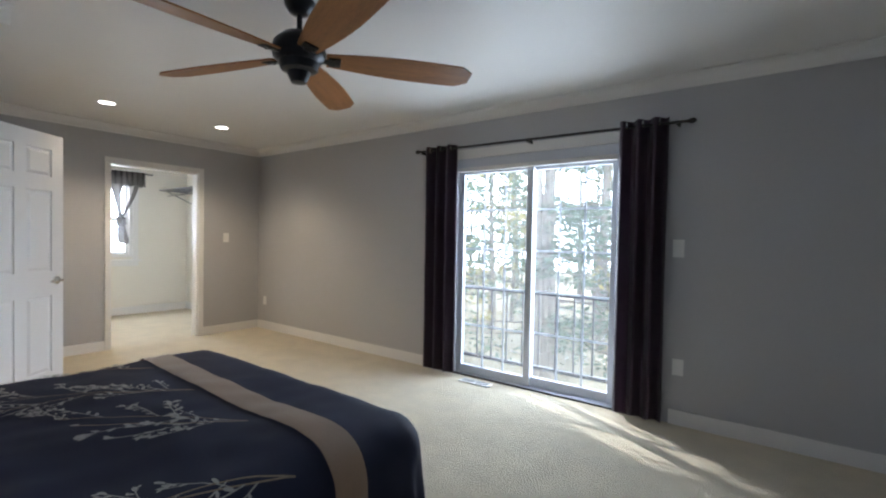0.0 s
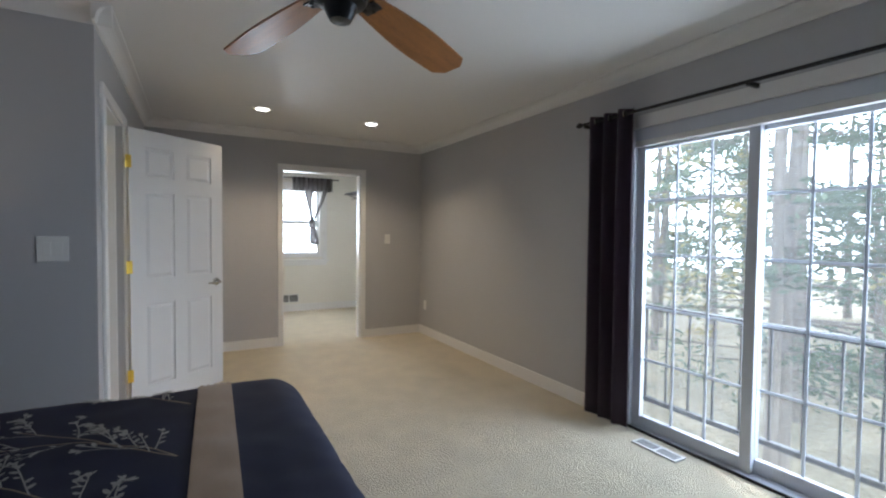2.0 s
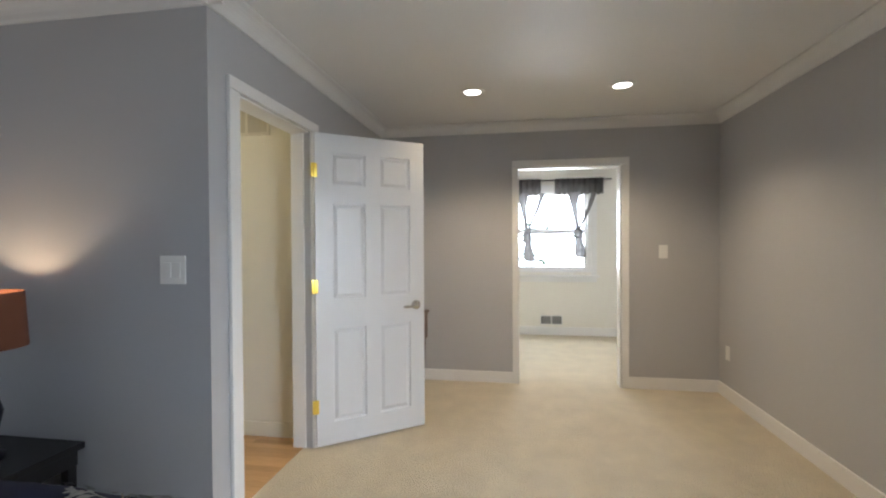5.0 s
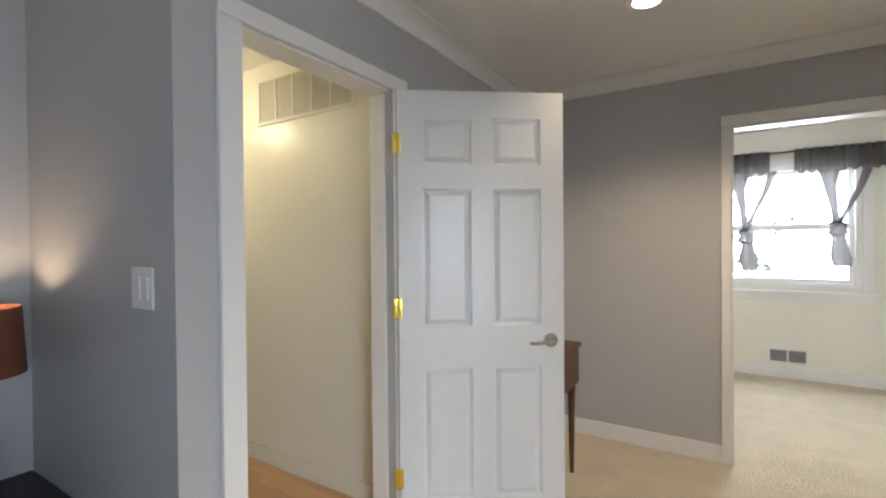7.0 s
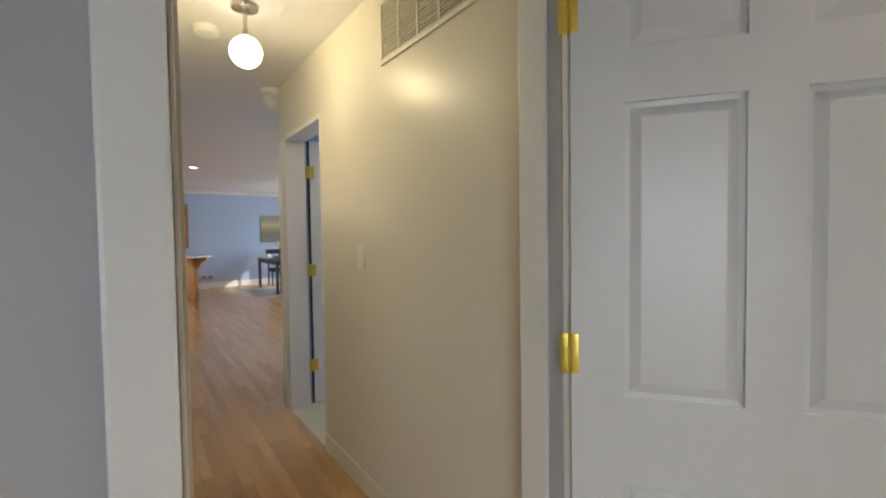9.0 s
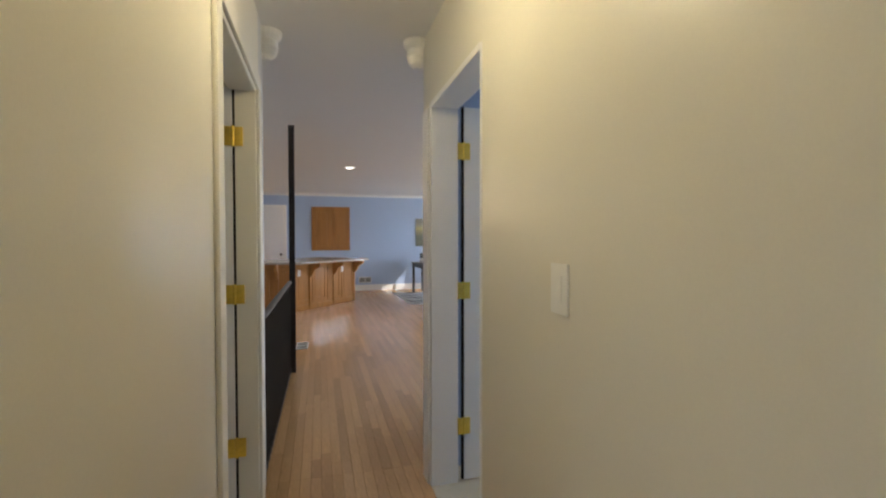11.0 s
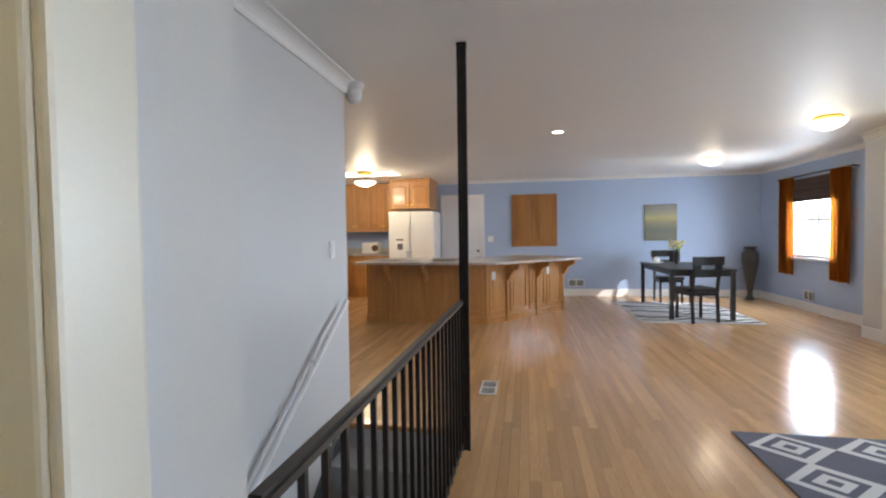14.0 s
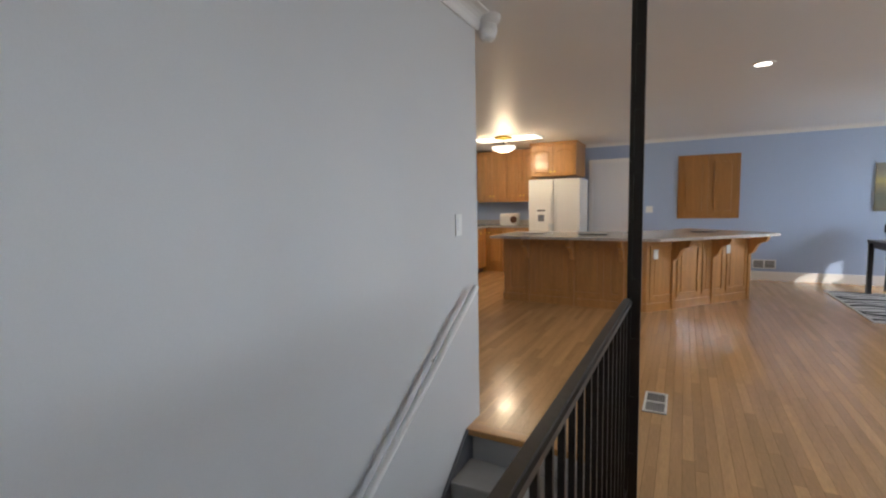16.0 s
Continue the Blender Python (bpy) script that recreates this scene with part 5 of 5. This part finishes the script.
for x0, x1 in ((-0.46, 0.006), (0.012, 0.46)):
    dd = part("door", boxes((x0, x1, -0.048, 0.03, 0.06, 1.775), bevel=0.012), APPLIANCE, fr)
    hx = -0.035 if x0 < 0 else 0.055
    bm = boxes((hx - 0.014, hx + 0.014, 0.05, 0.07, 0.75, 1.5), (hx - 0.01, hx + 0.01, 0.03, 0.055, 0.76, 0.8), (hx - 0.01, hx + 0.01, 0.03, 0.055, 1.45, 1.49), bevel=0.005)
    part("handle", bm, APPLIANCE, dd, "white bar handle")
    if x0 > 0:
        part("dispenser", boxes((0.12, 0.33, 0.031, 0.036, 0.86, 1.26), bevel=0.003), PLATE, dd, "ice and water dispenser")
        part("control_strip", boxes((0.15, 0.3, 0.037, 0.04, 1.2, 1.235)), GREY_PLASTIC, dd)
        part("recess", boxes((0.17, 0.28, 0.037, 0.039, 1.02, 1.14)), CHROME, dd)
part("plinth_grille", boxes((-0.45, 0.45, -0.6, -0.06, 0.0, 0.02)), GREY_PLASTIC, fr)
ts = thing("bread_machine", pose(-0.55, -11.12, 0.92), "white rounded bread machine on the counter", "appliance")
part("body", boxes((-0.2, 0.16, -0.13, 0.13, 0.0, 0.24), bevel=0.04), APPLIANCE, ts, smooth=True)
bm = bmesh.new()
rod(bm, (-0.14, 0.131, 0.12), (-0.14, 0.145, 0.12), 0.07, steps=20)
part("dial", bm, DARK_BROWN, ts, "round brown window", True)

# ---- far wall ----
sc = thing("wall_shutter_cabinet", pose(-4.017, SOUTH, 1.033), "orange oak double-door wall cabinet on the blue wall", "cabinet")
part("frame", boxes((-0.465, 0.465, 0, 0.03, 0, 1.09), bevel=0.004), OAK_DARK, sc)
for x0, x1 in ((-0.43, -0.003), (0.003, 0.43)):
    dd = part("door", boxes((x0, x1, 0.031, 0.05, 0.035, 1.055), bevel=0.004), OAK_DARK, sc)
    part("raised_panel", boxes((x0 + 0.085, x1 - 0.085, 0.0505, 0.066, 0.13, 0.96), bevel=0.012), OAK_DARK, dd)
pc = thing("painting", pose(-6.49, SOUTH + 0.002, 1.13), "square landscape canvas with a yellow horizon over dark water", "painting")
part("canvas", boxes((-0.3, 0.3, 0, 0.03, 0, 0.72)), PAINTING, pc)
plate("light_switch", pose(-3.1, SOUTH + 0.001, 1.2, 0, 0, 180), 0.12, 0.12, 2, "white light switch beside the back door")


# ---- dining group ----
def chair(m, label):
    c = thing("dining_chair", m, label, "chair", "dining chairs")
    part("seat", boxes((-0.22, 0.22, -0.2, 0.23, 0.44, 0.49), bevel=0.018), BLACK_WOOD, c, "black padded seat", True)
    part("seat_frame", boxes((-0.2, 0.2, -0.19, 0.21, 0.385, 0.44)), BLACK_WOOD, c)
    for x in (-0.2, 0.165):
        part("front_leg", boxes((x, x + 0.035, 0.175, 0.21, 0, 0.385), bevel=0.003), BLACK_WOOD, c)
        bm = bmesh.new()
        for (y0, z0), (y1, z1) in (((-0.235, 0.0), (-0.205, 0.44)), ((-0.205, 0.44), (-0.285, 0.95))):
            v = [bm.verts.new((x + dx, y + dy, z)) for y, z in ((y0, z0), (y1, z1)) for dx, dy in ((0, 0), (0.035, 0), (0.035, 0.032), (0, 0.032))]
            for f in ((3, 2, 1, 0), (4, 5, 6, 7), (0, 1, 5, 4), (1, 2, 6, 5), (2, 3, 7, 6), (3, 0, 4, 7)):
                bm.faces.new([v[i] for i in f])
        part("back_leg", bm, BLACK_WOOD, c)
    for z0, z1, w in ((0.66, 0.77, 0.2), (0.83, 0.95, 0.225)):
        bm = bmesh.new()
        rows = []
        for k in range(9):
            u = k / 8 * 2 - 1
            yy = -0.215 - 0.08 * ((z0 + z1) / 2 - 0.44) / 0.51 - 0.025 * (1 - u * u)
            rows.append([bm.verts.new((w * u, yy + dy, z)) for dy, z in ((0, z0), (0.018, z0), (0.018, z1), (0, z1))])
        for a, b in zip(rows, rows[1:]):
            for k in range(4):
                bm.faces.new((a[k], a[(k + 1) % 4], b[(k + 1) % 4], b[k]))
        bm.faces.new(rows[0])
        bm.faces.new(rows[-1][::-1])
        part("back_slat", bm, BLACK_WOOD, c)
    for x0, x1 in ((-0.2, -0.1), (0.1, 0.2)):
        part("back_block", boxes((x0, x1, -0.28, -0.262, 0.77, 0.83)), BLACK_WOOD, c)
    return c


tb = thing("dining_table", pose(-6.36, -9.76, 0), "black square-legged dining table", "table")
part("tabletop", boxes((-0.45, 0.45, -0.88, 0.88, 0.72, 0.755), bevel=0.004), BLACK_WOOD, tb)
part("apron", boxes((-0.4, 0.4, -0.83, 0.83, 0.65, 0.72)), BLACK_WOOD, tb)
for x in (-0.44, 0.385):
    for y in (-0.87, 0.815):
        part("leg", prism([(x, y), (x + 0.055, y), (x + 0.055, y + 0.055), (x, y + 0.055)], 0, 0.72, bevel=0.003), BLACK_WOOD, tb)
c0 = chair(pose(-6.29, -8.93, 0, 0, 0, 193), "black dining chair with a slotted back, tucked under the table")
copy_thing(c0, pose(-6.42, -10.75, 0, 0, 0, 0))
vf = thing("flower_vase", pose(-6.35, -10.0, 0.755), "glass vase with cream flowers on the dining table", "vase")
part("glass", lathe([(0.035, 0), (0.05, 0.1), (0.04, 0.2), (0.045, 0.22)], 16), VASE, vf, smooth=True)
fb, sb = bmesh.new(), bmesh.new()
rng2 = random.Random(3)
for k in range(22):
    an, rr = rng2.uniform(0, 6.28), rng2.uniform(0.02, 0.12)
    tip = (rr * math.cos(an), rr * math.sin(an), 0.3 + rng2.uniform(-0.04, 0.09))
    rod(sb, (0, 0, 0.15), tip, 0.003, steps=5)
    lathe([(0.008, -0.015), (0.028, 0.0), (0.03, 0.015), (0.01, 0.028)], 7, fb, tip)
part("flowers", fb, FLOWER, vf, "cream yellow blossoms")
part("stems", sb, STEM, vf)
pt = thing("place_setting", pose(-6.1, -10.3, 0.756), "white folded napkins and plates on the table", "tableware")
part("plate", lathe([(0.06, 0), (0.13, 0.018), (0.125, 0.02), (0.05, 0.006)], 24), PLATE, pt, smooth=True)
part("napkin", lathe([(0.05, 0.02), (0.07, 0.06), (0.02, 0.11)], 7), PLATE, pt)
fv = thing("floor_vase", pose(-8.0, -11.22, 0), "tall dark mottled floor vase in the corner", "vase")
part("body", lathe([(0.075, 0), (0.08, 0.02), (0.05, 0.07), (0.045, 0.13), (0.075, 0.3), (0.12, 0.55), (0.145, 0.75), (0.14, 0.87), (0.1, 0.94), (0.085, 0.96), (0.12, 1.0), (0.11, 1.0), (0.07, 0.95)], 28), VASE, fv, smooth=True)


# dark table beside the rug, against the wall next to the hall
et = thing("end_table", pose(-4.9, -2.69, 0), "dark brown wooden end table with a glossy inset top", "table")
part("top_frame", boxes((-0.31, 0.31, -0.3, -0.24, 0.54, 0.58), (-0.31, 0.31, 0.24, 0.3, 0.54, 0.58), (-0.31, -0.25, -0.24, 0.24, 0.54, 0.58), (0.25, 0.31, -0.24, 0.24, 0.54, 0.58), bevel=0.004), DARK_BROWN, et)
part("inset_top", boxes((-0.25, 0.25, -0.24, 0.24, 0.558, 0.574)), BLACK_WOOD, et, "glossy dark inset panel")
part("apron", boxes((-0.29, 0.29, -0.28, -0.26, 0.44, 0.54), (-0.29, 0.29, 0.26, 0.28, 0.44, 0.54), (-0.29, -0.27, -0.26, 0.26, 0.44, 0.54), (0.27, 0.29, -0.26, 0.26, 0.44, 0.54)), DARK_BROWN, et)
part("lower_shelf", boxes((-0.28, 0.28, -0.27, 0.27, 0.12, 0.145), bevel=0.003), DARK_BROWN, et)
for x in (-0.3, 0.235):
    for y in (-0.29, 0.225):
        part("leg", boxes((x, x + 0.065, y, y + 0.065, 0, 0.54), bevel=0.004), DARK_BROWN, et)


# ---- rugs ----
zr = thing("zebra_rug", pose(-6.3, -9.65, 0), "black and white wavy zebra-striped rug under the table", "rug")
part("rug_base", boxes((-0.82, 0.82, -1.0, 0.95, 0.001, 0.012), bevel=0.003), ZEBRA_WHITE, zr)
for k in range(12):
    bm = bmesh.new()
    prev = None
    for j in range(33):
        x = -0.8 + 1.6 * j / 32
        yc = -0.92 + 1.78 * k / 11 + 0.035 * math.sin(x * 8 + k * 1.1) + 0.02 * math.sin(x * 17 + k)
        w = 0.046 * (0.55 + 0.45 * math.sin(x * 3.0 + k * 2.1)) + 0.01
        row = (bm.verts.new((x, max(-0.99, yc - w), 0.0145)), bm.verts.new((x, min(0.945, yc + w), 0.0145)))
        if prev:
            bm.faces.new((prev[0], row[0], row[1], prev[1]))
        prev = row
    part("stripe", bm, ZEBRA_BLACK, zr)
gr2 = thing("lattice_rug", pose(-6.35, -3.95, 0), "grey rug with a white diamond lattice", "rug")
part("rug_base", boxes((-1.2, 1.2, -1.0, 1.0, 0.001, 0.012), bevel=0.003), RUG_GREY, gr2)


def diamond(bm, cx, cy, r0, r1):
    for k in range(4):
        a0, a1 = math.pi / 2 * k, math.pi / 2 * (k + 1)
        q = []
        for r, a in ((r0, a0), (r1, a0), (r1, a1), (r0, a1)):
            q.append(bm.verts.new((max(-1.19, min(1.19, cx + 1.15 * r * math.cos(a))), max(-0.99, min(0.99, cy + r * math.sin(a))), 0.0145)))
        bm.faces.new(q)


for i in range(5):
    for j in range(5):
        bm = bmesh.new()
        cx, cy = -0.96 + 0.48 * i, -0.8 + 0.4 * j
        diamond(bm, cx, cy, 0.145, 0.212)
        diamond(bm, cx, cy, 0.04, 0.095)
        part("diamond", bm, RUG_WHITE, gr2)

# ---- dining window ----
dw = thing("window_3", pose(WEST, -9.785, 0), "white dining room window with a sash bar", "window", kind="structure")
part("frame", boxes((-0.1, 0.012, -0.635, -0.58, 0.86, 2.12), (-0.1, 0.012, 0.58, 0.635, 0.86, 2.12), (-0.1, 0.012, -0.58, 0.58, 2.06, 2.12), (-0.1, 0.012, -0.58, 0.58, 0.86, 0.91), bevel=0.004), TRIM, dw)
part("sash_bar", boxes((-0.06, -0.02, -0.58, 0.58, 1.44, 1.49), (-0.055, -0.03, -0.03, 0.03, 0.91, 1.44), (-0.055, -0.03, -0.03, 0.03, 1.49, 2.06)), TRIM, dw)
part("sill", boxes((0.0, 0.07, -0.7, 0.7, 0.82, 0.855), bevel=0.004), TRIM, dw)
part("pane", boxes((-0.044, -0.04, -0.58, 0.58, 0.91, 2.06)), GLASS, dw).visible_shadow = False
rs = thing("roman_shade", pose(WEST + 0.03, -9.785, 0), "dark brown bamboo blind pulled up", "blind")
for k in range(5):
    part("fold", boxes((0.0, 0.03 + 0.006 * (k % 2), -0.6, 0.6, 1.76 + k * 0.075, 1.834 + k * 0.075), bevel=0.008), BAMBOO, rs)
for y0, y1 in ((-0.86, -0.5), (0.5, 0.86)):
    c = thing("side_curtain", pose(0, 0, 0), "amber satin curtain tied beside the dining window", "curtain", "dining curtains")
    curtain_panel("cloth", -9.785 + y0, -9.785 + y1, WEST + 0.05, 0.56, 2.18, 4, ORANGE_CLOTH, c, 0.07, along="y")
cr2 = thing("curtain_rod", pose(WEST + 0.08, -9.785, 2.18), "black curtain rod over the dining window", "curtain rod")
bm = bmesh.new()
rod(bm, (0, -0.95, 0), (0, 0.95, 0), 0.011)
part("rod", bm, IRON, cr2, smooth=True)
for y in (-0.92, 0.92):
    part("bracket", boxes((-0.08, 0.01, y - 0.008, y + 0.008, -0.02, 0.0)), IRON, cr2)
ew = thing("window_4", pose(ENTRY, -5.0, 0), "wide white living room window", "window", kind="structure")
part("frame", boxes((-0.1, 0.012, -1.2, -1.14, 0.6, 2.1), (-0.1, 0.012, 1.14, 1.2, 0.6, 2.1), (-0.1, 0.012, -1.14, 1.14, 2.04, 2.1), (-0.1, 0.012, -1.14, 1.14, 0.6, 0.66), (-0.07, -0.03, -0.03, 0.03, 0.66, 2.04), bevel=0.004), TRIM, ew)
part("pane", boxes((-0.052, -0.048, -1.14, 1.14, 0.66, 2.04)), GLASS, ew).visible_shadow = False

# ---- outside ----
GZ = -2.9
bm = bmesh.new()
gs = 24
gv = [[bm.verts.new((-60 + 120 * i / gs, -60 + 120 * j / gs, GZ + (0.5 * noise.noise(Vector((i * 0.7, j * 0.7, 1))) if abs(-60 + 120 * j / gs) > 14 or abs(-60 + 120 * i / gs) > 14 else 0))) for i in range(gs + 1)] for j in range(gs + 1)]
for j in range(gs):
    for i in range(gs):
        bm.faces.new((gv[j][i], gv[j][i + 1], gv[j + 1][i + 1], gv[j + 1][i]))
for (x0, x1, y0, y1) in ((-3000, -60, -3000, 3000), (60, 3000, -3000, 3000), (-60, 60, -3000, -60), (-60, 60, 60, 3000)):
    bm.faces.new([bm.verts.new(p) for p in ((x0, y0, GZ), (x1, y0, GZ), (x1, y1, GZ), (x0, y1, GZ))])
tagged(new("ground", mesh_of("ground", bm, LITTER)), "woodland floor covered in fallen leaves", "ground", kind="structure")
HAZE = material("bright_sky_haze", (0.87, 0.93, 1.0), 1.0, vary=0.0, emit=6.0, bump=0)
bm = bmesh.new()
arc = [(-2 + 62 * math.cos(radians(a)), 62 * math.sin(radians(a))) for a in range(0, 361, 8)]
for p, q in zip(arc, arc[1:]):
    bm.faces.new([bm.verts.new((x, y, z)) for (x, y), z in ((p, GZ), (q, GZ), (q, 38), (p, 38))])
hz = tagged(new("backdrop", mesh_of("backdrop", bm, HAZE)), "bright white sky beyond the trees", "sky", kind="structure")
hz.visible_shadow = False


def tree(x, y, height, r, seed, leaf_mat, leaves, label, droop, low=0.16):
    rg = random.Random(seed)
    c = thing("tree", pose(x, y, GZ - 0.1), label, "tree", "trees outside the glass door")
    tr, cw_ = bmesh.new(), bmesh.new()
    p, lean = Vector((0, 0, 0)), Vector((rg.uniform(-0.03, 0.03), rg.uniform(-0.03, 0.03), 1))
    segs = 7
    for k in range(segs):
        q = p + lean * height / segs + Vector((rg.uniform(-0.06, 0.06), rg.uniform(-0.06, 0.06), 0))
        rod(tr, p, q, r * (1 - k / segs * 0.8), r * (1 - (k + 1) / segs * 0.8), 9)
        p = q
    for k in range(26):
        u = rg.uniform(low, 0.98)
        base = Vector((lean.x * height * u, lean.y * height * u, height * u))
        an, ln = rg.uniform(0, 6.28), (1.1 - u) * height * 0.26 * rg.uniform(0.6, 1.1) + 0.4
        tip = base + Vector((math.cos(an) * ln, math.sin(an) * ln, droop * ln + rg.uniform(-0.1, 0.3)))
        rod(tr, base, tip, r * 0.22 * (1.1 - u), 0.008, 5)
        for n2 in range(leaves):
            f = rg.uniform(0.25, 1.05)
            cc = base.lerp(tip, f) + Vector((rg.gauss(0, 0.16), rg.gauss(0, 0.16), rg.gauss(0, 0.12)))
            s2 = rg.uniform(0.04, 0.11) * (1.9 if y > 16 else 1.0)
            e1 = Vector((rg.uniform(-1, 1), rg.uniform(-1, 1), rg.uniform(-0.4, 0.4))).normalized() * s2
            e2 = Vector((rg.uniform(-1, 1), rg.uniform(-1, 1), rg.uniform(-0.6, 0.6))).normalized() * s2 * 0.5
            cw_.faces.new([cw_.verts.new(v) for v in (cc - e1, cc + e2, cc + e1, cc - e2)])
    part("trunk", tr, BARK, c, smooth=True)
    part("crown", cw_, leaf_mat, c)


rt = random.Random(11)
for k in range(26):
    tx, ty = rt.uniform(-15, 6), rt.uniform(8, 26)
    if abs((tx + 1.9) * 0.46 + (ty - 3.9) * 0.888) < 1.6:
        continue
    if k % 3 == 0:
        tree(tx, ty, rt.uniform(9, 15), rt.uniform(0.12, 0.24), k, PINE, 110, "tall pine with thin green boughs", -0.1)
    else:
        tree(tx, ty, rt.uniform(7, 13), rt.uniform(0.07, 0.17), k, AUTUMN, 22, "thin woodland tree with sparse autumn leaves", 0.35)
for tx, ty, r in ((-1.6, 9.5, 0.2), (-2.9, 11.5, 0.26), (-4.4, 10.0, 0.12), (-3.6, 8.2, 0.1)):
    tree(tx, ty, 12, r, int(ty * 10), PINE, 90, "tall pine with thin green boughs", -0.05)

for k in range(34):
    tx, ty = rt.uniform(-26, 9), rt.uniform(17, 36)
    if abs((tx + 1.9) * 0.46 + (ty - 3.9) * 0.888) < 3.0:
        continue
    tree(tx, ty, rt.uniform(10, 16), rt.uniform(0.12, 0.26), 200 + k, PINE if k % 2 else AUTUMN, 60 if k % 2 else 34, "distant woodland tree with a thin crown", 0.1, 0.08)

# added pines on the sun's side, placed to shade the west windows
for k, (tx, ty) in enumerate(((-13.5, -0.5), (-15.5, 1.8), (-14.2, -2.2), (-17.5, 0.6), (-16.0, -1.2), (-12.6, -3.1))):
    tree(tx, ty, 9.5, 0.2, 70 + k, PINE, 130, "dense pine added west of the house to block the sun", -0.1)

# added pines on the sun's line: crowns cut the upper beam into the bedroom
for k, (tx, ty) in enumerate(((-9.4, 7.8), (-10.9, 8.4), (-12.4, 9.6))):
    tree(tx, ty, 13.0 + k, 0.08, 90 + k, PINE, 260, "slender pine added to break up the sun, with a high dense crown", -0.05, 0.6 + 0.04 * k)

# ---- oak floor boards ----
SW_ = 0.057
regions = [(HALL_W, HALL_E, HALL_END, DOORWALL - 0.06), (-8.3, -3.41, SOUTH, HALL_END), (-7.85, HALL_W, HALL_END, -2.24), (-3.41, STAIR_E, SOUTH, STAIR_TOP - 0.07), (STAIR_E, KEAST, SOUTH, -4.93)]
fl = setting("floor_oak", boxes(*[(x0, x1, y0, y1, -0.08, -0.012) for x0, x1, y0, y1 in regions]), OAK_CAB, "strip oak floor with a glossy finish", "floor")
rb = random.Random(9)
verts, faces, near = [], [], []
for x0, x1, y0, y1 in regions:
    x = x0
    while x < x1 - 0.004:
        xe = min(x + SW_, x1)
        y = y0 - rb.uniform(0, 0.9)
        while y < y1:
            ln = rb.uniform(0.5, 1.5)
            a, b = max(y, y0), min(y + ln, y1)
            y += ln
            if b - a < 0.02:
                continue
            if len(near) < 290 and a > -5.6 and -4.75 < x < -3.36:
                near.append((x, xe, a, b))
                continue
            n0, g, e = len(verts), 0.0, 0.0005
            verts += [(x + g, a + g, -0.011), (xe - g, a + g, -0.011), (xe - g, b - g, -0.011), (x + g, b - g, -0.011), (x + g + e, a + g + e, 0), (xe - g - e, a + g + e, 0), (xe - g - e, b - g - e, 0), (x + g + e, b - g - e, 0)]
            faces += [tuple(n0 + i for i in f) for f in ((4, 5, 6, 7), (0, 1, 5, 4), (1, 2, 6, 5), (2, 3, 7, 6), (3, 0, 4, 7))]
        x = xe
me = bpy.data.meshes.new("boards")
me.from_pydata(verts, [], faces)
me.materials.append(OAK_JOINED)
ob = new("boards", me)
ob.parent = fl
tagged(ob, kind="stuff")
for x, xe, a, b in near:
    v = bmesh.new()
    w, ln = xe - x, b - a
    g, e = 0.0, 0.0005
    vs = [v.verts.new(p) for p in ((g, g, -0.011), (w - g, g, -0.011), (w - g, ln - g, -0.011), (g, ln - g, -0.011), (g + e, g + e, 0), (w - g - e, g + e, 0), (w - g - e, ln - g - e, 0), (g + e, ln - g - e, 0))]
    for f in ((4, 5, 6, 7), (0, 1, 5, 4), (1, 2, 6, 5), (2, 3, 7, 6), (3, 0, 4, 7)):
        v.faces.new([vs[i] for i in f])
    m2 = bpy.data.meshes.new("board")
    v.to_mesh(m2)
    v.free()
    m2.materials.append(OAK_PIECE)
    p = new("board", m2)
    p.parent, p.location = fl, (x, a, 0)
